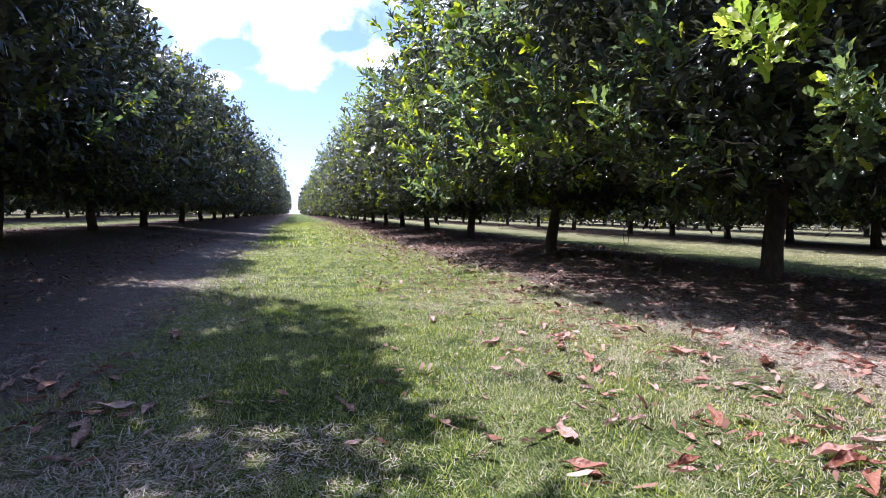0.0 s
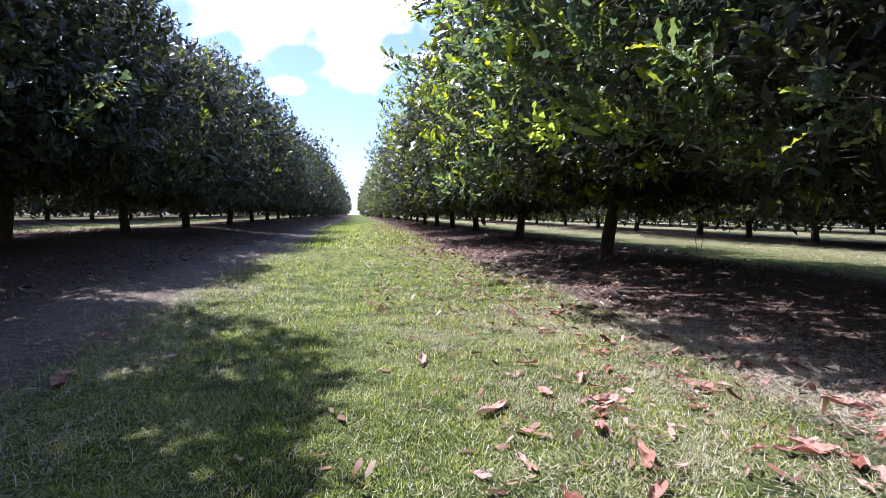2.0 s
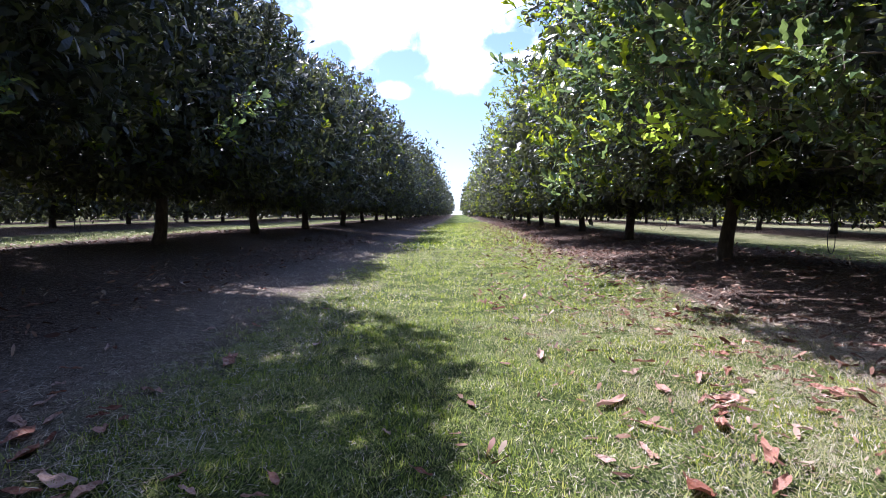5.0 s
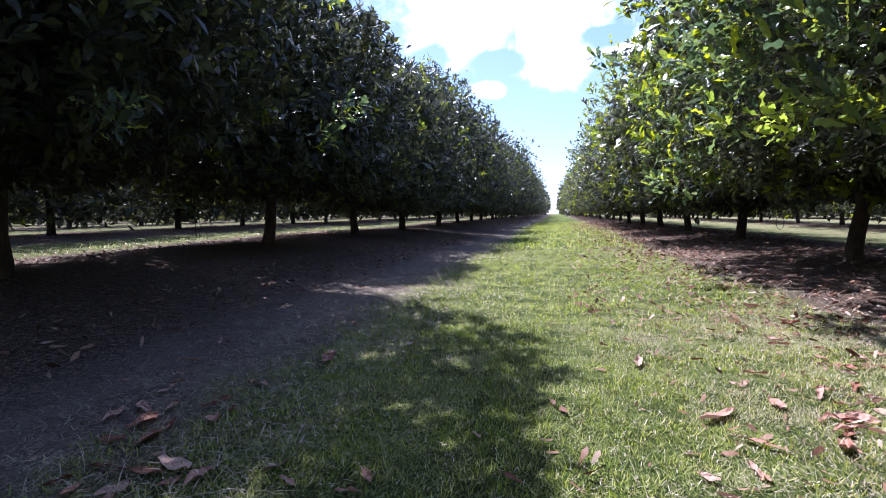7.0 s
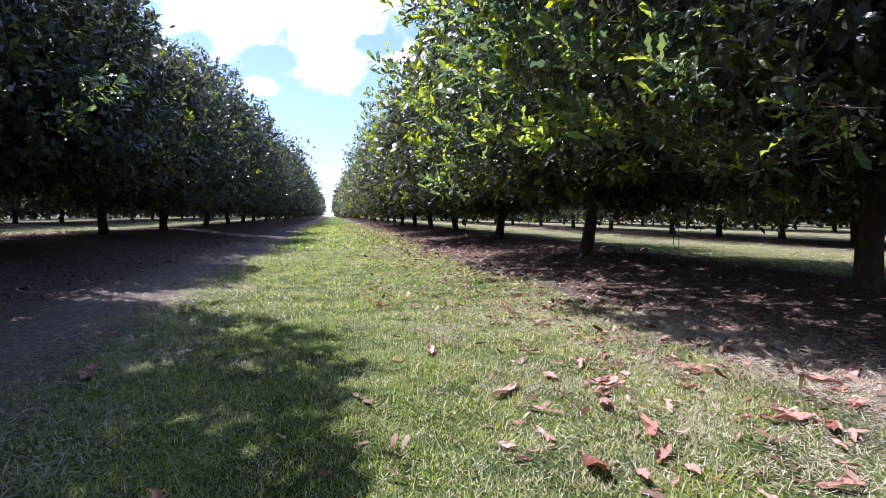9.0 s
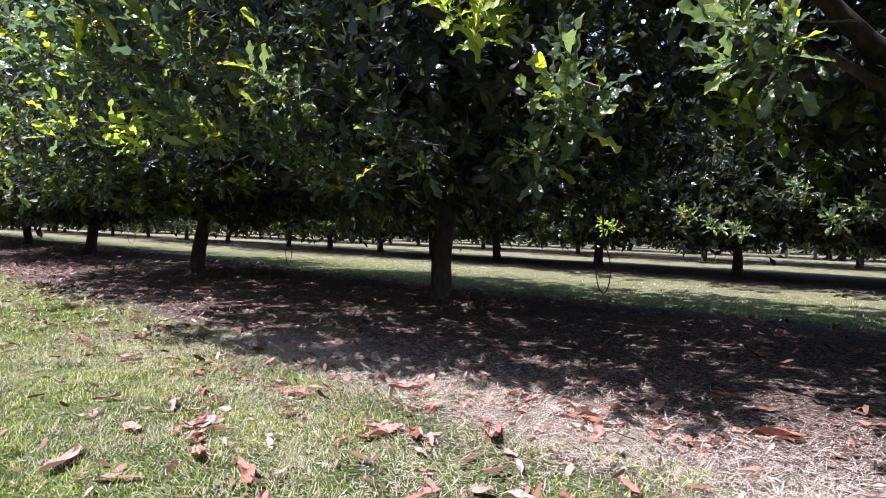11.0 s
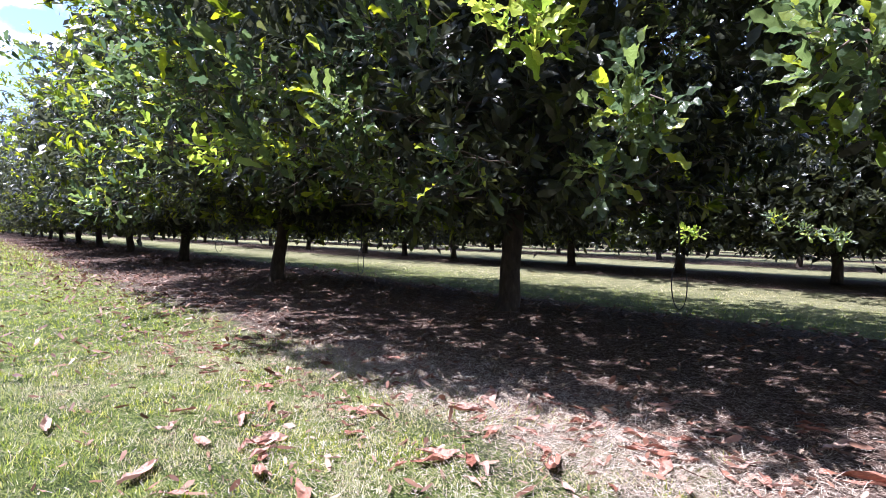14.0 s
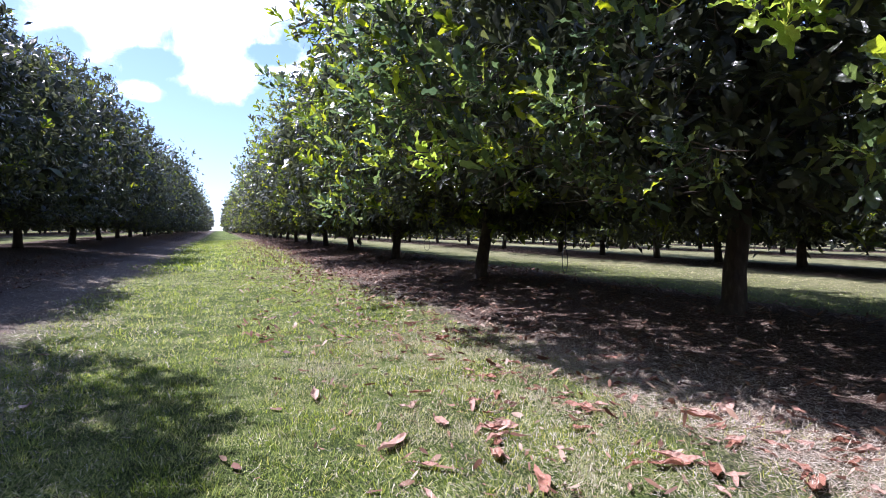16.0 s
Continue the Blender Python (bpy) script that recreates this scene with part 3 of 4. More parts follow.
def build_tree(seed, detail, radius=0.09, rx=2.7, ry=2.5, top=4.85, low=0.75, fork=1.0, skirt=0.0, lean=0.0, shear=0.0, young=None, square=2.9, gaps=(), fill=None, under=3.2, airy=1.0, lumpy=1.0, slide=0.0, behind=1.0):
    """One orchard tree at the origin: detail 0 near, 1 farther, 2 far."""
    tree = new("macadamia_tree")
    tagged(tree, TREE_LABEL, "tree", "macadamia trees in rows")
    paths = limb_paths(seed, top, fork, radius, rx * 0.72)
    if detail >= 2:
        paths = paths[:9] if detail == 2 else paths[:1]
    sides = (10, 7, 5, 5)[detail]
    if detail == 0:
        part("trunk", mesh_of("trunk", *tubes(paths[:1], 14), M_BARK, True), tree)
        for p in thin_branches(seed, rx):
            part("branch", mesh_of("branch", *tubes(p, 5), M_TWIG, True), tree)
        k = 1
        while k < len(paths):
            part("limb", mesh_of("limb", *tubes(paths[k:k + 4], 7), M_BARK, True), tree)
            k += 4
    else:
        part("trunk", mesh_of("trunk", *tubes(paths, sides), M_BARK, True), tree)
    whorls, per, size, outline, inner, wavy = ((3400, 10, 0.128, LEAF_FAR, 27000, 0.0), (2300, 8, 0.118, LEAF_CARD, 6600, 0.0), (700, 4, 0.21, LEAF_CARD, 1500, 0.0), (70, 2, 0.5, LEAF_CARD, 190, 0.0))[detail]
    (v, f), fresh = crown_leaves(seed, whorls, per, size, outline, fill or inner, rx, ry, top, low, wavy, (0.32, 0.28, 0.16, 0.0)[detail] if young is None else young, skirt, square, gaps, under, airy, lumpy)
    for q in (v, fresh[0] if fresh else v[:0]):
        q[:, 0] *= np.where(q[:, 0] > 0, behind, 1.0)
        q[:, 0] += lean - shear * (q[:, 2] - 2.2)
        q[:, 1] += slide
    crown = part("crown", mesh_of("crown", v, f, M_LEAF), tree)
    tagged(crown, kind="stuff")
    if fresh is not None:
        tagged(part("new_growth", mesh_of("new_growth", *fresh, M_YOUNG), crown, "fresh and sunlit yellow-green leaves"), kind="stuff")
    return tree


def stand(tree, x, y, turn=0.0, scale=1.0):
    tree.location = (x, y, float(ground_z(x, y)) - 0.02)
    tree.rotation_euler = (0, 0, turn)
    tree.scale = (scale, scale, scale)


def plant(tree, x, y, turn=0.0, scale=1.0):
    """Another tree of the same build."""
    t = copy_thing(tree, Matrix.LocRotScale((x, y, float(ground_z(x, y)) - 0.02), Euler((0, 0, turn)), None))
    t.scale = (scale, scale, scale)
    return t


R1_Y = [-4.4, -0.2, 4.26, 8.2, 13.4, 18.2]
L1_Y = [-4.0, 0.35, 4.6, 9.1, 13.1, 17.2, 22.5]
R2_Y = [-3.4, -1.0, 1.5, 3.95, 6.7, 9.4, 11.6, 13.7, 16.2, 18.6]

# clear places in two crowns (middle from the tree's foot, radius), where sun reaches outer shoots and a limb
O_GAPS = [((-1.9, 1.25, 1.0), 0.35), ((-1.3, 1.3, 1.15), 0.35), ((-1.0, 1.65, 2.3), 0.35), ((-1.35, 1.95, 3.1), 0.35), ((-2.5, 1.2, 1.15), 0.62), ((-2.75, 1.5, 1.7), 0.5), ((-2.25, 1.75, 2.1), 0.42), ((-1.95, 1.55, 1.4), 0.45), ((-1.5, 1.3, 1.6), 0.5), ((-1.6, 1.4, 2.4), 0.4)]
A_GAPS = [((-2.35, -1.9, 2.3), 0.3)]
near_right = []
for i, y in enumerate(R1_Y[:4]):
    t = build_tree(11 + i, 0 if i else 1, radius=(0.08, 0.08, 0.085, 0.085)[i], lean=(0, 0.12, 0.06, 0.3)[i], shear=(0, 0.06, 0.1, 0)[i], rx=(2.9, 2.8, 2.8, 2.65)[i], ry=(2.5, 2.3, 2.42, 2.65)[i], top=(5.4, 5.2, 5.2, 4.5)[i], skirt=(0, 0, 0.06, 0.05)[i], gaps=((), O_GAPS, A_GAPS, ())[i], fill=(9000, 14000, 15000, 22000)[i], airy=0.3, behind=1.1, under=(3.2, 2.6, 2.4, 2.4)[i], young=(0.2, 0.25, 0.36, 0.5)[i])
    stand(t, 4.0 + (0, 0, 0.13, -0.15)[i], y)
    near_right.append(t)
near_left = []
for i, y in enumerate(L1_Y[1:4]):
    t = build_tree(21 + i, 0 if i else 1, radius=(0.1, 0.108, 0.085)[i], lean=(0, -0.08, -0.1)[i], shear=(0, -0.06, 0)[i], rx=(3.4, 2.72, 2.3)[i], ry=(2.85, 2.5, 2.75)[i], slide=(0, -0.6, -0.35)[i], top=(5.4, 5.1, 3.85)[i], square=(2.9, 3.3, 2.4)[i], skirt=0.0, fill=(9000, 46000, 26000)[i], lumpy=(0.8, 0.45, 1.0)[i], young=0.15)
    stand(t, -4.0, y)
    near_left.append(t)
r_tree = random.Random(5)
second_row = []
R2_NEAR = [(11.9, y) for y in R2_Y[1:7]]
mids = [build_tree(31 + i, 1, rx=2.75, ry=2.6, top=4.4, low=0.6, young=0.55, under=2.5) for i in range(2)]           # sunny side to the lane, its sunlight put in as more yellow-green leaves
# few yellow-green leaves: the shaded side of the left row put into colour
shady = [build_tree(33 + i, 1, rx=2.7, ry=2.5, top=4.4, low=0.6, young=0.1, square=2.3) for i in range(2)]
wides = [build_tree(35 + i, 1, rx=2.6, top=4.5, low=0.5, young=0.16, under=2.1) for i in range(2)]
fars = [build_tree(41 + i, 2, rx=2.95, ry=2.65, top=5.6, low=0.35, young=0.4, square=3.2, under=2.4, fill=2400) for i in range(2)]
shady_fars = [build_tree(43 + i, 2, rx=3.1, ry=2.65, top=5.6, low=0.25, young=0.05, square=3.0, under=2.6, fill=3600) for i in range(2)]


def row_of(x, y0, y1):
    return [(x + r_tree.uniform(-0.15, 0.15), y + r_tree.uniform(-0.4, 0.4)) for y in np.arange(y0, y1, 4.4)]


spots_mid = [(4.15, y) for y in R1_Y[4:]] + [(4.2, 22.7), (4.2, 27.2), (4.2, 31.6)]
spots_shady = [(-4.0, y) for y in L1_Y[4:]] + [(-4.0, L1_Y[0]), (-4.0, 27.0), (-4.0, 31.4)]
spots_far = row_of(4.2, 36, 90) + [(11.9, y) for y in R2_Y[7:]] + row_of(11.9, 22.4, 60) + row_of(19.85, -6, 50)
spots_shady_far = row_of(-4.0, 36, 90) + row_of(-11.95, 0, 60)
spots_back = []
for k in range(4, 10):
    spots_back += row_of(4.0 + 7.95 * k, -14 - 2 * k, 40 + 3 * k)
for k in range(2, 7):
    spots_back += row_of(-12.0 - 7.95 * k, 4, 50 + 4 * k)
spots_back += row_of(4.0, 89.5, 186) + row_of(-4.0, 89.5, 186) + row_of(11.9, 60, 120) + row_of(19.85, 50, 110) + row_of(27.8, -8, 100) + row_of(-11.95, 60, 120) + row_of(-19.9, 4, 110)
for builds, spots in ((mids, spots_mid), (shady, spots_shady), (wides, R2_NEAR), (fars, spots_far), (shady_fars, spots_shady_far)):
    for i, (x, y) in enumerate(spots):
        turn = r_tree.choice([0, math.pi]) + r_tree.uniform(-0.15, 0.15)
        s = r_tree.uniform(0.95, 1.06)
        b = builds[i % len(builds)]
        if i < len(builds):
            stand(b, x, y, turn, s)
        else:
            b = plant(b, x, y, turn, s)
        if builds is wides:
            second_row.append(b)


def distant_orchard(spots):
    """The rows farther off, of which only trunks and the dark undersides show."""
    wood, green = [], []
    for k in range(3):
        wood.append(tubes(limb_paths(60 + k, 4.9, 1.05, 0.1, 2.0)[:1], 5))
        green.append(crown_leaves(60 + k, 90, 2, 0.6, LEAF_CARD, 270, 3.0, 2.6, 5.6, 0.18)[0])
    thing = new("distant_orchard_trees")
    tagged(thing, "rows of dark green macadamia trees farther off in the orchard", "tree", kind="stuff")
    for name, kinds, mat in (("trunks", wood, M_BARK), ("crowns", green, M_LEAF)):
        vs, fs, n = [], [], 0
        for i, (x, y) in enumerate(spots):
            v, f = kinds[i % 3]
            flip = 1 if i % 2 else -1
            v = v * np.array([flip, flip, 1.0]) * r_tree.uniform(0.95, 1.06) + np.array([x, y, float(ground_z(x, y)) - 0.03])
            vs.append(v)
            fs.append(f + n)
            n += len(v)
        tagged(part(name, mesh_of(name, np.concatenate(vs), np.concatenate(fs), mat), thing), kind="stuff")


distant_orchard(spots_back)

# sprays of large leaves that stand out of the crowns towards the lane
M_BIG = blade_material("large_macadamia_leaf", [(0.0, (0.04, 0.062, 0.036)), (0.45, (0.08, 0.115, 0.055)), (0.8, (0.16, 0.21, 0.07)), (1.0, (0.34, 0.39, 0.07))], 0.36, 0.3, 0.5, by_object=True, backlit=3.0, coat=0.4, vivid=1.25, coat_rough=0.15, ripple=0.012)
M_TENDER = blade_material("tender_macadamia_leaf", [(0.0, (0.15, 0.25, 0.03)), (0.5, (0.27, 0.38, 0.045)), (1.0, (0.42, 0.48, 0.07))], 0.5, 0.36, 0.5, by_object=True, backlit=1.9, coat=0.3)


def big_leaf_mesh(seed, mat):
    """A stiff leaf with a wavy, slightly toothed edge and a sunken midrib, along x."""
    r = np.random.default_rng(seed)
    us = np.array([0.0, 0.06, 0.16, 0.27, 0.38, 0.49, 0.6, 0.71, 0.81, 0.9, 0.96, 1.0])
    ws = np.interp(us, [0.0, 0.08, 0.2, 0.34, 0.48, 0.62, 0.76, 0.88, 0.96, 1.0], [0.012, 0.03, 0.065, 0.1, 0.125, 0.145, 0.15, 0.13, 0.085, 0.02])
    bend, wave, ph = r.uniform(-0.2, 0.3), r.uniform(0.04, 0.085), r.uniform(0, 6)
    verts, faces = [], []
    for i, u in enumerate(us):
        tooth = 1 + 0.03 * (-1) ** i
        for s in (-1, 0, 1):
            edge = wave * math.sin(u * 17 + ph + 1.3 * s) * abs(s) * min(1, ws[i] / 0.1)
            verts.append((u, s * ws[i] * tooth, 0.3 * abs(s) * ws[i] + edge - bend * u * u))
    for i in range(len(us) - 1):
        for j in range(2):
            q = i * 3 + j
            faces.append((q, q + 1, q + 4, q + 3))
    return mesh_of("leaf", verts, faces, mat, True)


BIG = [big_leaf_mesh(300 + i, M_BIG) for i in range(8)]
TENDER = [big_leaf_mesh(320 + i, M_TENDER) for i in range(5)]
r_spray = random.Random(31)


def spray(tree, tip, out, n=18, size=0.15, length=0.32, leaves=BIG):
    """A leafy shoot of a tree that ends at tip (world): a crooked twig with four short side shoots, each with a whorl of single leaves."""
    inv = tree.matrix_basis.inverted()
    out = (inv.to_3x3() @ Vector(out)).normalized()
    p1 = inv @ Vector(tip)
    flat = Vector((out.x, out.y, out.z * 0.25))
    p0 = p1 - flat * length
    side = out.cross(Vector((0, 0, 1))).normalized()
    lift = side.cross(out)
    shoots = [p1, p1 - out * length * 0.35 + side * 0.1 + lift * 0.03, p1 - out * length * 0.4 - side * 0.09 - lift * 0.04,
              p1 - out * length * 0.25 - lift * 0.12 + side * 0.03, p1 - out * length * 0.7 - lift * 0.09 - side * 0.04]
    limbs = [([tuple(p0 - flat * 0.15 + Vector((0, 0, 0.02))), tuple(p0), tuple(p0.lerp(p1, 0.5) + lift * 0.02), tuple(p1)], [0.004, 0.0036, 0.003, 0.002])]
    for s in shoots[1:]:
        limbs.append(([tuple(p0.lerp(p1, 0.2)), tuple(p0.lerp(s, 0.6) + lift * 0.01), tuple(s)], [0.004, 0.003, 0.002]))
    part("twig", mesh_of("twig", *tubes(limbs, 6), M_TWIG, True), tree)
    for q, end in enumerate(shoots):
        axis = (out + side * (0, 0.55, -0.55, 0.15, -0.3)[q] + lift * (0.15, 0.05, -0.1, -0.45, -0.4)[q]).normalized()
        a = axis.orthogonal().normalized()
        b = axis.cross(a)
        m_leaves = n + 2 if q == 0 else max(6, n * 3 // 4)
        for k in range(m_leaves):
            f = k / (m_leaves - 1)
            at = end - axis * (0.12 * (1 - f))
            ring = k * 2.4 + r_spray.uniform(-0.5, 0.5)
            radial = a * math.cos(ring) + b * math.sin(ring)
            open_ = 1.5 - 1.1 * f + r_spray.uniform(-0.3, 0.3)
            way = (axis * math.cos(open_) + radial * math.sin(open_) + Vector((0, 0, 0.2))).normalized()
            up = (axis * 0.6 + Vector((r_spray.uniform(-0.35, 0.35), r_spray.uniform(-0.35, 0.35), 0.8)) - radial * 0.3).normalized()
            across = up.cross(way).normalized()
            m = Matrix((way, across, way.cross(across))).transposed().to_4x4()
            s = size * r_spray.uniform(0.55, 1.08)
            leaf = part("leaf", r_spray.choice(leaves), tree)
            leaf.matrix_local = Matrix.Translation(at) @ m @ Matrix.Diagonal((s, s * r_spray.uniform(0.85, 1.1), s, 1))


A_TREE, B_TREE, O_TREE = near_right[2], near_right[3], near_right[1]
spray(A_TREE, (2.18, 1.88, 1.40), (-0.75, -0.25, 0.45), 13, 0.155, 0.34)
spray(A_TREE, (2.5, 2.2, 1.16), (-0.7, -0.4, 0.1), 10, 0.15, 0.3)
spray(A_TREE, (2.15, 2.8, 1.26), (-0.8, 0.1, 0.3), 9, 0.13, 0.3)
spray(A_TREE, (1.97, 2.2, 1.71), (-0.7, -0.35, 0.3), 12, 0.16, 0.3, TENDER)
spray(A_TREE, (2.3, 2.0, 1.3), (-0.7, -0.3, -0.1), 10, 0.14, 0.3)
spray(A_TREE, (1.5, 3.6, 1.76), (-0.8, 0.1, 0.45), 12, 0.15, 0.4)
spray(A_TREE, (1.75, 3.8, 1.4), (-0.8, 0.2, 0.2), 10, 0.15, 0.35)
spray(A_TREE, (1.45, 4.4, 2.05), (-0.8, 0.1, 0.5), 10, 0.15, 0.35)
spray(A_TREE, (1.9, 2.75, 1.9), (-0.7, -0.2, 0.5), 9, 0.15, 0.35)
spray(O_TREE, (2.08, 1.36, 1.38), (-0.75, 0.25, 0.35), 14, 0.135, 0.26)
spray(O_TREE, (2.7, 0.95, 1.2), (-0.6, 0.3, 0.0), 10, 0.135, 0.26)
spray(O_TREE, (2.45, 1.7, 1.85), (-0.6, 0.2, 0.4), 12, 0.14, 0.28)
spray(O_TREE, (2.35, 0.75, 1.62), (-0.6, 0.4, 0.4), 12, 0.135, 0.26)
o_limbs = [([(0.0, 0.1, 0.95), (-0.35, 1.1, 1.2), (-0.65, 1.4, 1.45), (-0.9, 1.7, 1.85)], [0.06, 0.05, 0.042, 0.025]), ([(-0.35, 1.1, 1.2), (-0.6, 1.25, 1.17), (-1.0, 1.5, 1.35)], [0.038, 0.03, 0.015])]
for tip in ((1.3, 3.95, 2.0), (1.38, 4.2, 1.75), (1.2, 4.3, 2.3), (1.33, 4.5, 2.0), (1.22, 4.7, 2.25), (1.36, 4.85, 1.85), (1.25, 5.0, 2.1), (1.3, 5.25, 2.0), (1.3, 4.1, 2.35), (1.28, 3.7, 2.25)):
    spray(A_TREE, tip, (-0.8, 0.05, 0.3), 9, 0.15, 0.35)
for pts, rad in o_limbs:
    part("limb", mesh_of("limb", *tubes([(pts, rad)], 9), M_BARK, True), O_TREE)
spray(A_TREE, (1.75, 3.1, 1.5), (-0.8, 0.0, 0.35), 10, 0.14, 0.3)
spray(A_TREE, (1.35, 4.6, 1.5), (-0.8, 0.0, 0.3), 9, 0.14, 0.3)
spray(A_TREE, (2.3, 3.4, 1.2), (-0.8, 0.0, 0.2), 9, 0.13, 0.3)
for k, tip, size, kind in ((2, (9.5, 4.1, 1.3), 0.16, BIG), (2, (9.45, 3.35, 1.05), 0.17, BIG), (2, (9.5, 3.7, 1.12), 0.16, BIG), (1, (9.5, 2.2, 1.15), 0.17, BIG), (1, (9.55, 1.95, 1.4), 0.17, BIG),
                           (1, (9.5, 1.35, 1.15), 0.17, BIG), (1, (9.6, 1.1, 1.35), 0.17, BIG), (3, (9.5, 5.4, 1.15), 0.17, TENDER), (3, (9.5, 6.1, 1.45), 0.17, BIG), (1, (9.5, 2.6, 1.6), 0.17, BIG)):
    spray(second_row[k], tip, (-0.8, 0.2, 0.15), 9, size, 0.4, kind)
spray(B_TREE, (1.6, 6.9, 1.5), (-0.8, -0.1, 0.3), 10, 0.15, 0.3)
spray(B_TREE, (1.5, 7.6, 1.8), (-0.8, 0.0, 0.3), 10, 0.15, 0.3)
spray(B_TREE, (1.5, 6.6, 1.85), (-0.8, -0.1, 0.3), 10, 0.15, 0.3)
spray(B_TREE, (1.6, 8.4, 1.5), (-0.8, 0.1, 0.3), 10, 0.15, 0.3)
spray(B_TREE, (1.35, 6.3, 1.25), (-0.8, -0.2, 0.2), 9, 0.15, 0.35)
spray(B_TREE, (1.35, 7.2, 2.2), (-0.8, -0.1, 0.4), 9, 0.15, 0.35)
spray(B_TREE, (0.91, 7.96, 2.89), (-0.85, 0.0, 0.3), 10, 0.16, 0.6)
spray(near_left[1], (-1.81, 6.5, 1.84), (0.8, 0.1, 0.3), 9, 0.14, 0.3)
spray(near_left[1], (-1.3, 5.9, 1.97), (0.85, 0.1, 0.1), 9, 0.14, 0.3)
spray(near_left[1], (-1.7, 3.4, 1.45), (0.8, 0.0, 0.2), 9, 0.14, 0.3)


def surface_sprays(tree, count, seed, rx, ry, top, lean, toward, wide, z0, z1, size):
    """More shoots over the side of a crown that faces the lane."""
    r = random.Random(seed)
    low = 0.75
    zc = low + 0.43 * (top - low)
    for k in range(count):
        az = toward + wide * (2 * (k + r.random()) / count - 1)
        z = z0 + (z1 - z0) * r.random()
        h = (z - zc) / ((top - zc) if z > zc else (zc - low))
        flat = max(0.2, 1 - abs(h) ** 3) ** (1 / 3)
        c, s = math.cos(az), math.sin(az)
        reach = flat * (abs(c / rx) ** 3 + abs(s / ry) ** 3) ** (-1 / 3) * r.uniform(0.9, 0.98)
        tip = Vector((c * reach + lean, s * reach, z)) + tree.location
        spray(tree, tip, (c, s, r.uniform(0.2, 0.7)), r.choice([7, 8, 9]), size * r.uniform(0.85, 1.15), 0.3, TENDER if r.random() < 0.3 else BIG)


surface_sprays(A_TREE, 20, 3, 2.85, 2.42, 5.2, 0.0, radians(190), 0.8, 1.0, 2.6, 0.15)
surface_sprays(O_TREE, 9, 4, 2.85, 2.3, 5.2, 0.15, radians(135), 0.75, 1.1, 2.2, 0.13)
surface_sprays(B_TREE, 14, 5, 2.7, 2.4, 4.5, 0.3, radians(200), 0.9, 1.2, 3.6, 0.15)
surface_sprays(A_TREE, 10, 13, 2.8, 2.42, 5.6, 0.06, radians(232), 0.36, 1.15, 3.2, 0.15)
surface_sprays(O_TREE, 8, 14, 2.8, 2.3, 5.5, 0.12, radians(122), 0.3, 1.1, 3.2, 0.15)
surface_sprays(near_left[1], 7, 6, 2.8, 2.8, 4.9, -0.05, radians(-15), 1.0, 1.3, 3.2, 0.12)

# ---------------------------------------------------------------- grass and litter
def scatter(n, x0, x1, y0, y1, seed):
    r = np.random.default_rng(seed)
    x, y = r.uniform(x0, x1, n), r.uniform(y0, y1, n)
    return x, y, r


def row_distance(x):
    return np.abs((x - STRIP_X + ROW_GAP / 2) % ROW_GAP - ROW_GAP / 2) - 0.7 * np.clip((1.0 - x) / 0.8, 0, 1)


def patchiness(x, y, scale, shift):
    return np.array([noise.noise(Vector((p * scale, q * scale, shift))) for p, q in zip(x, y)])


def blades(name, label, mat, tufts, per, box, height, width, flat, seed, chance, spread=0.02, across=None):
    """Grass in tufts, or lying straw (flat 1). chance: how likely a tuft is, by distance from the row and a patchy noise."""
    x, y, r = scatter(tufts, *box, seed)
    bare = np.clip(1.3 - ((x + 0.35) / 0.62) ** 2 - ((y - 1.64) / 0.3) ** 2 + 1.1 * patchiness(x, y, 3.0, 5.0), 0, 1) + np.clip(1.2 - ((x - 1.9) / 0.5) ** 2 - ((y - 2.0) / 0.3) ** 2, 0, 0.5)
    keep = r.random(tufts) < np.where(flat > 0.5, bare, -bare) + chance(row_distance(x), patchiness(x, y, 1.1, 3.0), patchiness(x, y, 5.0, 8.0))
    if across:                                   # grows thinner from one side of the lane to the other
        keep &= r.random(tufts) < np.clip((x - across[0]) / (across[1] - across[0]), 0, 1)
    x, y = np.repeat(x[keep], per), np.repeat(y[keep], per)
    tall = np.repeat(r.uniform(0.6, 1.35, keep.sum()), per)
    n = len(x)
    ox, oy = r.normal(0, spread, n), r.normal(0, spread, n)
    az = np.arctan2(oy, ox) + r.normal(0, 0.9, n)
    x, y = x + ox, y + oy
    base = np.stack([x, y, ground_z(x, y) - 0.004], 1)
    tilt = np.clip(r.normal(0.5 + 0.85 * flat, 0.32, n), 0.05, 1.52)
    way = np.stack([np.cos(az) * np.sin(tilt), np.sin(az) * np.sin(tilt), np.cos(tilt)], 1)
    face = np.stack([-np.cos(az) * np.cos(tilt), -np.sin(az) * np.cos(tilt), np.sin(tilt)], 1) + r.normal(0, 0.25, (n, 3))
    if flat > 0.5:
        base[:, 2] += r.uniform(0.004, 0.022, n)
    ln = height * tall * r.uniform(0.6, 1.3, n)
    v, f = leaf_cloud(base, way, face, ln, width * r.uniform(0.7, 1.3, n), ([0.0, 0.5, 1.0], [0.5, 0.5, 0.3]) if height > 0.04 and flat > 0.5 else ([0.0, 1.0], [0.5, 0.16]), 0.35, 0, seed)
    return tagged(new(name, mesh_of(name, v, f, mat)), label, "grass", kind="stuff")


def in_lane(d, p, q):
    return np.clip((d + 0.25 * p + 0.25 * q - 2.15) / 0.4 + 0.5, 0, 1) * np.clip(0.75 + 1.3 * q, 0.15, 1)


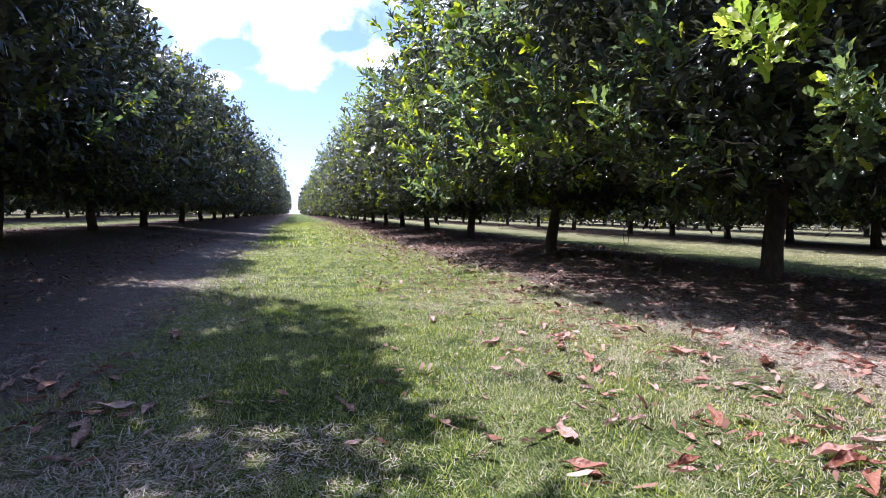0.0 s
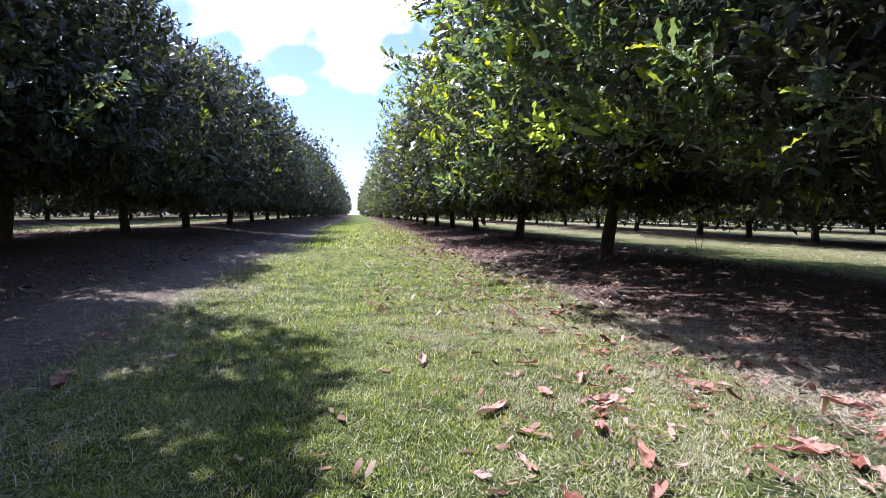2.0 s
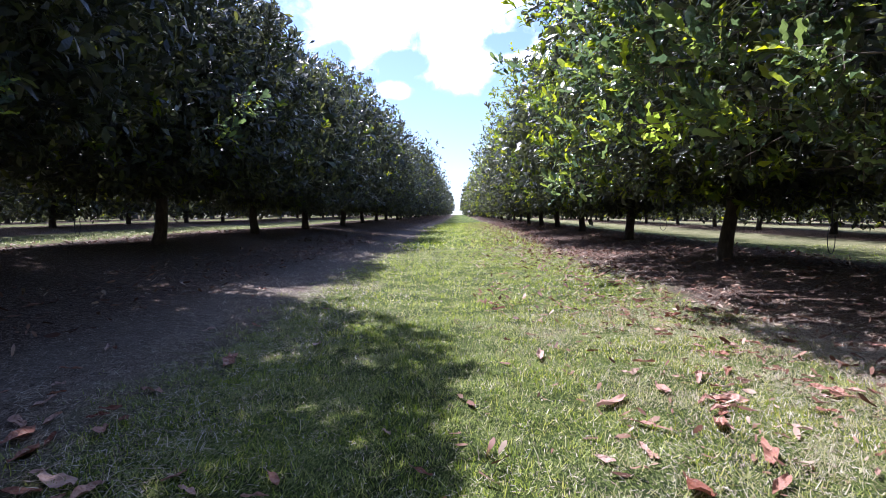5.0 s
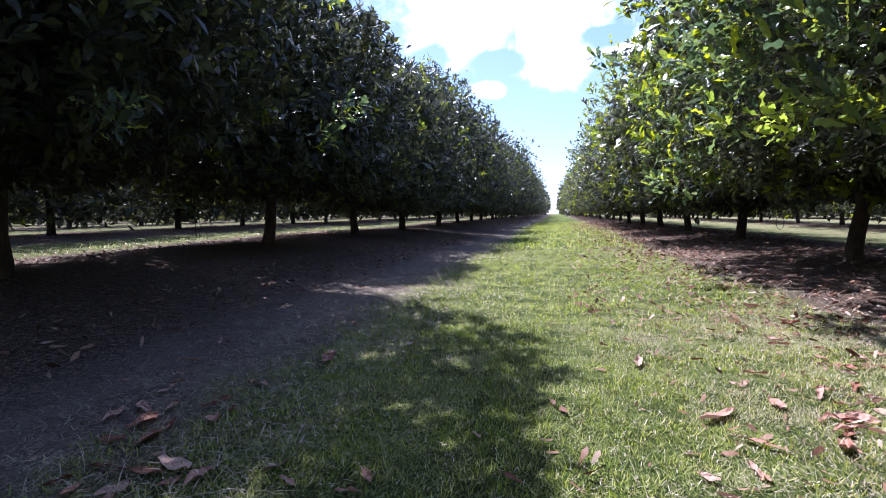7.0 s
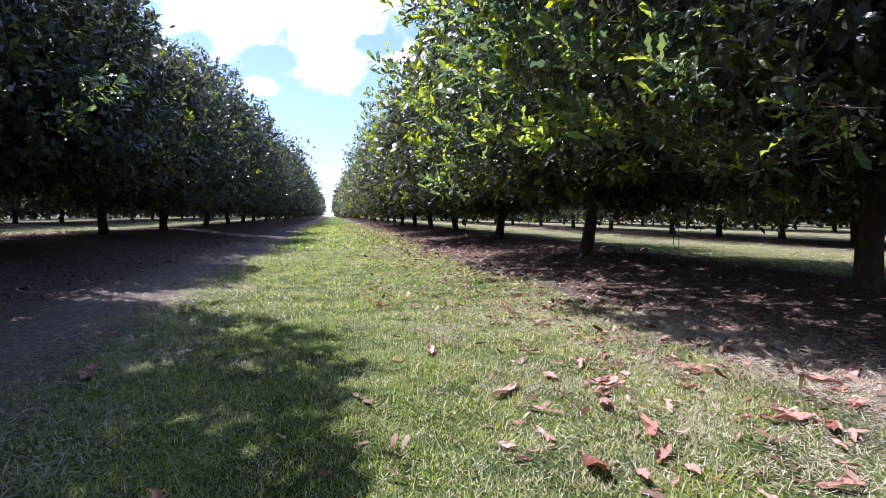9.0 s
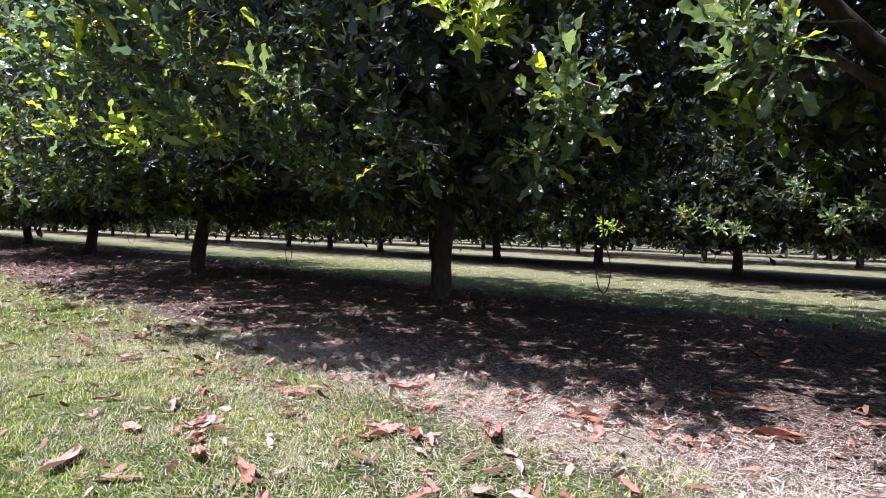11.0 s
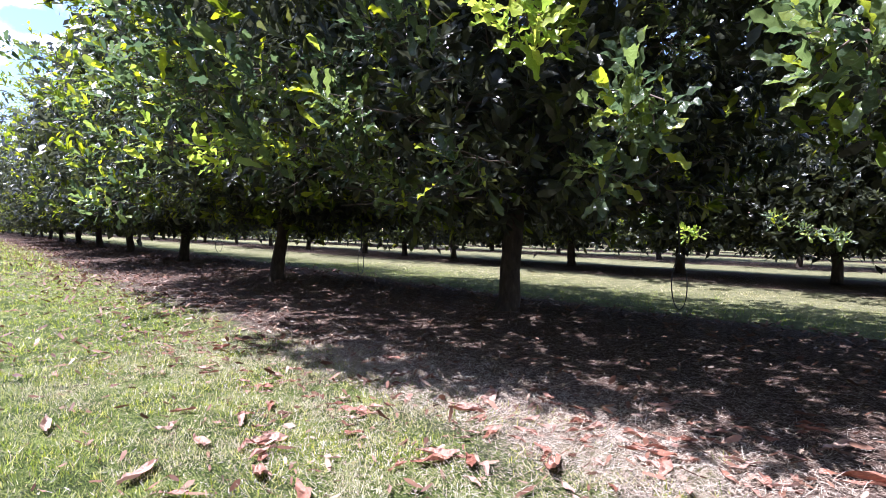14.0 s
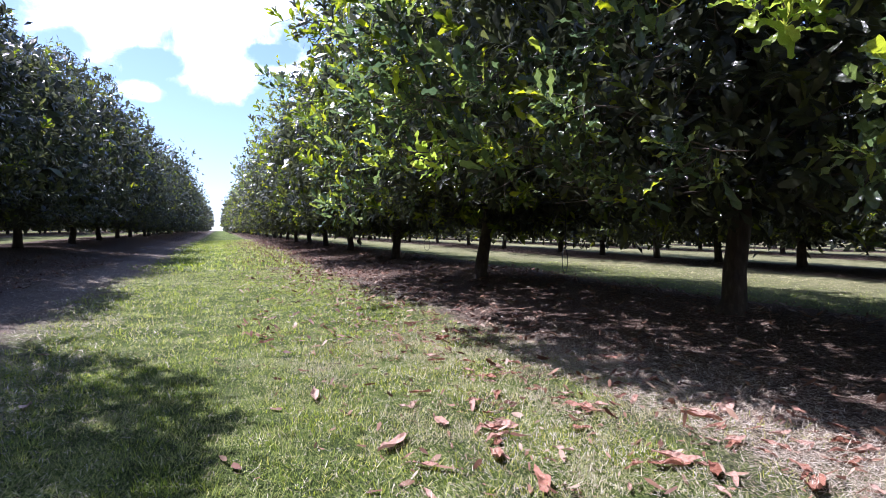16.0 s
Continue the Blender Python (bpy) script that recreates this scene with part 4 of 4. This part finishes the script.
def at_edge(d, p, q):
    # straw thins out near the rows, standing in for the crowns' deep shade
    return np.clip((d - 1.3) / 0.5, 0.08, 1) * np.clip(np.clip((3.3 - d) / 1.1, 0, 1) * (0.6 + 0.6 * q) + 0.34 + 0.7 * np.clip(p + q, 0, 1), 0, 1)


GRASS_LABEL = "short mown green grass with dry blades in the orchard lane"
STRAW_LABEL = "pale dry straw and thatch lying on the ground"
blades("grass", GRASS_LABEL, M_GRASS, 25000, 6, (0.0, 3.2, 0.8, 4.6), 0.024, 0.0034, 0.05, 61, in_lane, 0.016, (0.4, 1.3))
blades("grass", "lush green grass in the shaded side of the lane", M_GREEN, 24200, 6, (-2.0, 1.3, 0.8, 4.6), 0.025, 0.0034, 0.05, 60, in_lane, 0.016, (1.3, 0.4))
blades("grass", GRASS_LABEL, M_GRASS, 70000, 1, (0.0, 3.2, 0.8, 5.4), 0.015, 0.0034, 0.3, 68, in_lane, 0.02, (0.4, 1.3))
blades("grass", "lush green grass in the shaded side of the lane", M_GREEN, 66000, 1, (-2.0, 1.3, 0.8, 5.4), 0.015, 0.0034, 0.3, 59, in_lane, 0.02, (1.3, 0.4))
blades("grass", GRASS_LABEL, M_LUSH, 16000, 5, (-2.4, 2.8, 4.6, 12.0), 0.03, 0.006, 0.0, 62, in_lane, 0.03)
blades("grass", GRASS_LABEL, M_LUSH, 7000, 5, (-2.6, 2.8, 12.0, 40.0), 0.06, 0.02, 0.0, 63, in_lane, 0.06)
# dark blades, then pale ones, put the row's shadow edge into grass colour
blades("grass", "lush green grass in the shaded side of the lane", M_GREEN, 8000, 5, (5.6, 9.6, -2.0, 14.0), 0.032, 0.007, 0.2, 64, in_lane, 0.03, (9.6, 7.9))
blades("grass", GRASS_LABEL, M_SUNLIT_GRASS, 9000, 5, (7.2, 10.6, -2.0, 14.0), 0.032, 0.007, 0.3, 66, in_lane, 0.03, (7.7, 9.3))
blades("grass", GRASS_LABEL, M_FIELD, 4000, 5, (-10.4, -5.6, 2.0, 24.0), 0.045, 0.014, 0.0, 65, in_lane, 0.06)
blades("dry_straw", STRAW_LABEL, M_STRAW, 97000, 1, (-1.2, 4.2, 0.8, 5.0), 0.022, 0.0016, 1.0, 66, at_edge)
# fine straw left off under the crowns too, darkening the shaded soil there
blades("dry_straw", STRAW_LABEL, M_STRAW, 85000, 1, (2.0, 3.7, 0.7, 4.2), 0.042, 0.0012, 1.0, 76, lambda d, p, q: np.clip((2.6 - d) / 0.6, 0, 0.85) * np.clip((d - 1.5) / 0.5, 0.05, 1))
blades("dry_straw", STRAW_LABEL, M_STRAW, 70000, 1, (-3.4, -0.3, 1.1, 6.5), 0.05, 0.0015, 1.0, 77, lambda d, p, q: np.clip(0.6 + p, 0, 0.85), across=(-1.7, -0.3))
blades("dry_straw", STRAW_LABEL, M_STRAW, 55000, 1, (0.8, 3.0, 0.8, 5.0), 0.02, 0.0015, 0.8, 78, lambda d, p, q: np.clip(0.45 + 0.7 * q + 0.4 * p, 0.05, 0.9), 0.02, (0.7, 1.7))
blades("dry_straw", STRAW_LABEL, M_STRAW, 40000, 1, (-3.0, 4.2, 5.0, 13.0), 0.038, 0.0045, 1.0, 67, at_edge)


blades("dry_straw", STRAW_LABEL, M_STRAW, 20000, 1, (-1.3, 0.7, 1.1, 2.5), 0.034, 0.0024, 1.0, 69, lambda d, p, q: 0.0 * d)


def litter(n, box, size, seed, lo, hi):
    """Small dead leaves lying under the trees."""
    x, y, r = scatter(n, *box, seed)
    dist = row_distance(x)
    keep = (dist > lo) & (dist < hi + 0.5 * r.normal(0, 1, n))
    x, y = x[keep], y[keep]
    n = len(x)
    base = np.stack([x, y, ground_z(x, y) + r.uniform(0.004, 0.022, n)], 1)
    az = r.uniform(0, 2 * np.pi, n)
    way = np.stack([np.cos(az), np.sin(az), r.normal(0, 0.2, n)], 1)
    face = np.array([0, 0, 1.0]) + r.normal(0, 0.35, (n, 3))
    ln = size * r.uniform(0.4, 1.2, n)
    v, f = leaf_cloud(base, way, face, ln, ln * r.uniform(0.25, 0.42, n), LEAF_MID, -0.25, 0.1, seed)
    ob = new("leaf_litter", mesh_of("leaf_litter", v, f, M_LITTER))
    tagged(ob, "brown dead macadamia leaves littering the soil under the trees", "leaf litter", kind="stuff")


litter(4500, (1.2, 6.4, 1.0, 12.0), 0.06, 71, 0.0, 2.3)
litter(4500, (0.8, 6.4, 9.0, 40.0), 0.09, 72, 0.0, 3.0)
litter(6000, (0.6, 2.7, 4.2, 36.0), 0.075, 74, 0.0, 3.1)
litter(1400, (0.9, 2.9, 1.0, 5.2), 0.035, 75, 0.0, 3.4)
litter(420, (0.4, 2.6, 1.2, 5.5), 0.06, 78, 0.0, 3.9)
litter(5000, (-6.4, -1.6, 1.0, 16.0), 0.065, 73, 0.0, 2.2)


def dry_leaf_mesh(seed):
    """A curled dry leaf: wavy edge, rolled sides, bent midrib."""
    r = np.random.default_rng(seed)
    us = np.linspace(0, 1, 9)
    ws = np.interp(us, [0, 0.08, 0.3, 0.6, 0.85, 1.0], [0.012, 0.05, 0.12, 0.17, 0.15, 0.035])
    roll, bend, twist, ph = r.uniform(0.6, 3.0), r.uniform(-0.6, 1.3), r.uniform(-0.8, 0.8), r.uniform(0, 6, 4)
    torn = r.uniform(0.86, 1.1, (9, 2))
    verts, faces = [], []
    for i, u in enumerate(us):
        for s in (-1, -0.5, 0, 0.5, 1):
            w = ws[i] * (torn[i, int(s > 0)] if abs(s) == 1 else 1) * 1.1
            a = s * roll * 0.6 + twist * (u - 0.5)
            k = max(roll * 0.6, 0.2)
            px = w * math.sin(a) / k
            pz = w * (1 - math.cos(a)) / k + 0.045 * math.sin(u * 9 + s * 2.5 + ph[0]) * (0.3 + abs(s)) + 0.022 * math.sin(u * 14 + ph[1]) * s
            verts.append((u - 0.5 + 0.02 * math.sin(s * 4 + ph[2]), px + 0.07 * math.sin(u * 4 + ph[3]) * u, pz + bend * 0.35 * (u - 0.5) ** 2))
    for i in range(8):
        for j in range(4):
            q = i * 5 + j
            faces.append((q, q + 1, q + 6, q + 5))
    zmin = min(v[2] for v in verts)
    return mesh_of("fallen_leaf", [(a, b, c - zmin) for a, b, c in verts], faces, M_DRY, True)


DRY = [dry_leaf_mesh(90 + i) for i in range(14)]
r_leaf = random.Random(12)


def fallen_leaf(x, y, turn, size=0.12, k=None):
    ob = new("fallen_leaf", DRY[r_leaf.randrange(14) if k is None else k])
    tagged(ob, "curled reddish-brown dead leaf lying on the grass", "fallen leaf", "fallen leaves")
    ob.matrix_world = Matrix.LocRotScale((x, y, float(ground_z(x, y)) + 0.012), Euler((r_leaf.uniform(-0.3, 0.3), r_leaf.uniform(-0.2, 0.2), turn)), (size * 1.05, size * 1.05, size * 0.8))
    return ob


for i in range(22):
    fallen_leaf(r_leaf.uniform(0.6, 3.4), 4.4 + 4 * r_leaf.random() ** 1.5, r_leaf.uniform(0, 6.28), r_leaf.uniform(0.07, 0.13))
for i in range(10):
    fallen_leaf(r_leaf.uniform(0.9, 3.2), r_leaf.uniform(1.1, 4.6), r_leaf.uniform(0, 6.28), r_leaf.uniform(0.05, 0.09))
for i in range(8):
    fallen_leaf(r_leaf.uniform(2.2, 4.6), r_leaf.uniform(1.0, 5.5), r_leaf.uniform(0, 6.28), r_leaf.uniform(0.07, 0.12))

for i in range(18):
    fallen_leaf(r_leaf.uniform(-2.6, -0.5), 1.5 + 5 * r_leaf.random() ** 1.4, r_leaf.uniform(0, 6.28), r_leaf.uniform(0.06, 0.12))

for i in range(14):
    fallen_leaf(1.0 + 1.7 * r_leaf.random(), 1.1 + 3.4 * r_leaf.random(), r_leaf.uniform(0, 6.28), r_leaf.uniform(0.04, 0.08))

# where single leaves lie: x, y, turn in degrees, length
LEAVES_A = [(0.25, 1.71, 322, 0.07), (0.16, 1.72, 11, 0.07), (-0.56, 1.77, 40, 0.07), (-0.65, 1.79, 358, 0.10), (-0.64, 1.94, 99, 0.17), (-0.45, 1.95, 70, 0.07), (-0.79, 2.04, 81, 0.07), (-0.68, 2.05, 81, 0.11), (0.18, 2.06, 300, 0.10), (-0.86, 2.07, 40, 0.07), (-0.56, 2.12, 38, 0.07), (-0.68, 2.16, 0, 0.13), (-0.50, 2.16, 89, 0.12), (-0.82, 2.17, 37, 0.07), (-0.07, 2.17, 34, 0.07), (-0.25, 2.19, 334, 0.07), (-0.62, 2.22, 324, 0.17), (-0.05, 2.26, 312, 0.08), (-0.32, 2.26, 55, 0.07), (-0.71, 2.27, 342, 0.07), (-0.92, 2.33, 351, 0.11), (-0.82, 2.38, 93, 0.14), (-0.82, 2.48, 106, 0.08), (-0.93, 2.49, 88, 0.16)]
LEAVES_B = [(-1.07, 2.51, 99, 0.13), (-0.71, 2.57, 304, 0.13), (0.21, 2.58, 301, 0.07), (-1.03, 2.63, 316, 0.07), (-0.93, 2.64, 89, 0.09), (-0.70, 2.66, 102, 0.07), (-0.81, 2.70, 45, 0.07), (-0.81, 2.77, 350, 0.09), (-1.07, 2.79, 79, 0.10), (-1.31, 2.87, 55, 0.07), (-1.10, 2.90, 68, 0.07), (-0.77, 2.98, 336, 0.13), (-0.64, 3.41, 95, 0.17), (-0.66, 3.50, 95, 0.17), (-1.33, 3.59, 299, 0.09), (-0.32, 3.83, 283, 0.13), (1.35, 1.07, 80, 0.07), (1.43, 1.21, 6, 0.15), (1.49, 1.26, 276, 0.07), (1.59, 1.26, 283, 0.07), (0.99, 1.28, 331, 0.08), (0.74, 1.34, 292, 0.09), (1.42, 1.36, 8, 0.11), (1.19, 1.41, 236, 0.08)]
LEAVES_C = [(1.59, 1.41, 314, 0.10), (1.33, 1.42, 8, 0.08), (1.15, 1.48, 275, 0.07), (1.42, 1.55, 254, 0.08), (1.27, 1.56, 304, 0.07), (0.67, 1.58, 22, 0.07), (1.34, 1.59, 250, 0.14), (0.81, 1.61, 256, 0.14), (1.58, 1.62, 315, 0.07), (0.58, 1.63, 295, 0.08), (0.75, 1.63, 31, 0.10), (1.07, 1.64, 8, 0.09), (0.99, 1.64, 30, 0.10), (0.85, 1.71, 31, 0.07), (0.96, 1.79, 308, 0.07), (1.54, 1.81, 265, 0.07), (1.11, 1.87, 293, 0.09), (1.33, 1.91, 265, 0.08), (1.53, 1.92, 341, 0.10), (1.25, 2.08, 270, 0.09), (1.12, 2.09, 265, 0.09), (1.23, 2.18, 46, 0.10), (1.03, 2.18, 271, 0.17), (0.34, 2.30, 327, 0.08)]
LEAVES_D = [(0.85, 2.37, 320, 0.07), (1.31, 2.38, 255, 0.15), (0.98, 2.42, 274, 0.09), (1.49, 2.54, 298, 0.08), (1.28, 2.60, 261, 0.13), (1.04, 2.63, 306, 0.09), (1.33, 2.70, 49, 0.09), (1.31, 2.82, 55, 0.07), (1.00, 2.83, 35, 0.17), (1.41, 2.86, 357, 0.09), (1.22, 2.98, 265, 0.12), (1.41, 3.08, 60, 0.11), (1.56, 3.16, 59, 0.10), (1.15, 3.19, 298, 0.07), (0.83, 3.48, 266, 0.17), (1.54, 3.86, 313, 0.10), (3.47, 1.14, 251, 0.07), (2.72, 1.18, 198, 0.07), (2.58, 1.20, 237, 0.07), (2.88, 1.25, 241, 0.07), (2.63, 1.32, 267, 0.07), (2.56, 1.41, 259, 0.07), (2.37, 1.50, 291, 0.07), (2.82, 1.51, 334, 0.13)]
LEAVES_E = [(1.74, 1.53, 24, 0.09), (2.29, 1.57, 243, 0.07), (2.63, 1.58, 290, 0.08), (2.40, 1.58, 223, 0.07), (2.89, 1.63, 342, 0.07), (2.41, 1.66, 318, 0.07), (2.14, 1.68, 218, 0.07), (2.73, 1.69, 275, 0.07), (1.62, 1.69, 310, 0.07), (1.69, 1.74, 280, 0.10), (2.36, 1.78, 243, 0.08), (2.56, 1.81, 288, 0.07), (2.24, 1.83, 330, 0.10), (1.99, 1.83, 231, 0.07), (1.65, 1.83, 289, 0.07), (1.84, 1.84, 232, 0.08), (2.42, 1.86, 294, 0.07), (2.32, 1.89, 340, 0.07), (1.89, 1.91, 243, 0.07), (2.67, 1.93, 347, 0.07), (2.27, 1.95, 278, 0.07), (2.10, 1.95, 249, 0.07), (1.63, 2.00, 289, 0.07), (2.32, 2.01, 252, 0.07)]
LEAVES_F = [(1.96, 2.02, 39, 0.17), (2.72, 2.07, 350, 0.12), (2.00, 2.08, 15, 0.07), (2.19, 2.09, 305, 0.08), (1.71, 2.11, 274, 0.07), (1.80, 2.14, 45, 0.09), (2.36, 2.14, 358, 0.10), (2.26, 2.15, 347, 0.10), (1.80, 2.21, 240, 0.11), (2.45, 2.23, 263, 0.07), (2.04, 2.24, 287, 0.07), (2.22, 2.25, 287, 0.07), (1.71, 2.30, 351, 0.14), (2.00, 2.33, 16, 0.09), (1.61, 2.34, 4, 0.07), (1.91, 2.37, 336, 0.07), (2.35, 2.44, 8, 0.07), (2.08, 2.45, 15, 0.07), (2.11, 2.57, 322, 0.14), (2.28, 2.61, 22, 0.16), (1.81, 2.81, 348, 0.09), (1.73, 2.83, 325, 0.07), (2.03, 2.84, 41, 0.11), (2.02, 2.91, 18, 0.07)]
LEAVES_G = [(1.78, 3.01, 325, 0.07), (2.18, 3.05, 33, 0.07), (2.29, 3.05, 13, 0.11), (2.07, 3.19, 8, 0.08), (1.63, 3.37, 5, 0.07), (1.62, 3.60, 293, 0.08), (1.78, 3.60, 294, 0.10), (1.69, 3.77, 333, 0.08), (1.80, 4.44, 40, 0.16)]
LEAVES_H = [(1.4, 2.83, 348, 0.15), (1.36, 2.83, 288, 0.1), (1.34, 2.73, 28, 0.12), (1.76, 2.33, 328, 0.14), (1.69, 2.32, 278, 0.09), (1.8, 2.25, 318, 0.07), (2.38, 1.97, 283, 0.13), (2.34, 1.91, 323, 0.12), (2.31, 1.87, 248, 0.15), (2.41, 2.02, 268, 0.09), (2.22, 1.86, 258, 0.1), (2.61, 1.39, 283, 0.2), (2.61, 1.34, 288, 0.13), (2.77, 2.11, 323, 0.11), (2.85, 2.09, 348, 0.07), (2.47, 1.52, 28, 0.08), (2.47, 1.67, 313, 0.11), (2.66, 1.83, 308, 0.09), (2.49, 1.88, 303, 0.1), (2.15, 2.62, 313, 0.11)]
LEAVES_I = [(2.3, 2.64, 343, 0.11), (2.45, 2.41, 318, 0.08), (2.09, 2.48, 358, 0.07), (2.12, 2.27, 293, 0.09), (2.04, 2.36, 338, 0.08), (1.84, 3.06, 288, 0.09), (1.86, 2.87, 318, 0.1), (1.8, 2.88, 313, 0.13), (1.66, 3.46, 308, 0.1), (1.58, 3.22, 238, 0.08), (1.83, 4.52, 323, 0.1), (1.9, 3.67, 318, 0.1), (1.44, 3.14, 358, 0.08), (1.27, 3.34, 328, 0.1), (2.24, 2.09, 8, 0.09), (1.97, 2.39, 318, 0.07), (2.37, 1.58, 248, 0.09), (2.39, 1.52, 328, 0.09), (2.32, 1.65, 238, 0.09), (2.05, 2.13, 258, 0.09)]
LEAVES_J = [(2.48, 2.3, 318, 0.08), (2.98, 1.64, 313, 0.1), (2.77, 1.78, 318, 0.08), (3.54, 1.16, 288, 0.12), (2.93, 1.13, 283, 0.11), (1.74, 3.18, 318, 0.06), (1.55, 3.96, 313, 0.11), (2.13, 3.08, 338, 0.08), (2.31, 3.06, 328, 0.08), (1.46, 1.26, 355, 0.16), (1.65, 1.3, 345, 0.13), (1.4, 1.1, 45, 0.15), (0.75, 1.38, 315, 0.13), (1.02, 1.32, 5, 0.12), (2.23, 2.34, 345, 0.08), (2.34, 2.2, 350, 0.11), (2.21, 1.79, 5, 0.11), (2.29, 1.92, 305, 0.09), (2.14, 2.57, 345, 0.12)]
for lx, ly, turn, size in (*LEAVES_A, *LEAVES_B, *LEAVES_C, *LEAVES_D, *LEAVES_E, *LEAVES_F, *LEAVES_G, *LEAVES_H, *LEAVES_I, *LEAVES_J):
    fallen_leaf(lx, ly, radians(turn), size * 0.98)


# ---------------------------------------------------------------- irrigation hoses and nuts
def hose(x, y, top, low, wide, turn):
    """A thin black irrigation tube that hangs from the branches in a loop."""
    thing = new("irrigation_hose")
    tagged(thing, "thin black polythene irrigation tube hanging in a loop below branches", "hose", "irrigation hoses")
    thing.location = (x, y, low)
    thing.rotation_euler = (0, 0, turn)
    h = top - low
    pts = [(0.01, 0, h), (0.0, 0, h * 0.6), (0.0, 0.0, h * 0.45)]
    loop = [(0, 0, h * 0.47)]
    for k in range(17):
        a = math.pi * (0.15 + 1.7 * k / 16)
        loop.append((wide * math.sin(a) * (1 if k < 8 else 1), 0.01 * k / 16, h * 0.22 + h * 0.22 * math.cos(a)))
    loop.append((0.0, 0.012, h * 0.47))
    part("drop_tube", mesh_of("drop_tube", *tubes([(pts, [0.006] * 3)], 8), M_HOSE, True), thing)
    part("loop", mesh_of("loop", *tubes([(loop, [0.0038] * len(loop))], 8), M_HOSE, True), thing)
    part("clip", mesh_of("clip", *tubes([([(-0.02, 0.0, h * 0.46), (0.02, 0.0, h * 0.49)], [0.01, 0.01])], 8), M_HOSE), thing)


hose(4.0, 2.66, 1.15, 0.45, 0.045, 2.0)
hose(3.95, 6.25, 1.15, 0.56, 0.07, 0.6)
hose(3.95, 10.7, 1.3, 0.8, 0.07, 0.4)
hose(-4.0, 7.3, 1.3, 0.72, 0.07, -0.5)


def sprinkler(x, y, z):
    """A white sprinkler on a thin tube that hangs from the branches."""
    thing = new("sprinkler")
    tagged(thing, "small white plastic sprinkler hanging on a black tube", "sprinkler")
    thing.location = (x, y, z)
    part("drop_tube", mesh_of("drop_tube", *tubes([([(0, 0, 0.5), (0.01, 0, 0.2), (0, 0, 0)], [0.004] * 3)], 6), M_HOSE, True), thing)
    part("nozzle", mesh_of("nozzle", *tubes([([(-0.06, -0.02, 0.0), (-0.02, 0, 0), (0.02, 0, 0), (0.06, 0.02, 0.0)], [0.008, 0.014, 0.014, 0.008])], 8), M_WHITE, True), thing)


sprinkler(5.75, 4.1, 0.93)


def nut_mesh():
    bm = bmesh.new()
    bmesh.ops.create_icosphere(bm, subdivisions=2, radius=1)
    for v in bm.verts:
        if v.co.z < -0.85:
            v.co.z *= 1.15
    me = bpy.data.meshes.new("nut")
    bm.to_mesh(me)
    bm.free()
    me.polygons.foreach_set("use_smooth", np.ones(len(me.polygons), bool))
    me.materials.append(M_NUT)
    return me


NUT = nut_mesh()
r_nut = random.Random(8)
for tree, x, y, z in [(B_TREE, 2.3 + r_nut.uniform(-0.5, 0.8), 6.7 + r_nut.uniform(-0.9, 1.2), 1.35) for k in range(6)] + [(A_TREE, 2.7 + r_nut.uniform(-0.3, 0.6), 4.2 + r_nut.uniform(-1.0, 1.2), 1.3) for k in range(3)]:
    z += r_nut.uniform(-0.15, 0.25)
    n = r_nut.randint(4, 8)
    base = tree.location
    tubes_pts = [(x - base.x, y - base.y, z - base.z + 0.3), (x - base.x, y - base.y, z - base.z - 0.03 * n)]
    part("nut_stalk", mesh_of("nut_stalk", *tubes([(tubes_pts, [0.003, 0.002])], 5), M_TWIG), tree)
    for q in range(n):
        a = q * 2.3
        s = 0.021 * r_nut.uniform(0.85, 1.1)
        nut = part("nut", NUT, tree)
        nut.matrix_local = Matrix.Translation((x - base.x + 0.022 * math.cos(a), y - base.y + 0.022 * math.sin(a), z - base.z - 0.03 * q)) @ Matrix.Diagonal((s, s, s, 1))
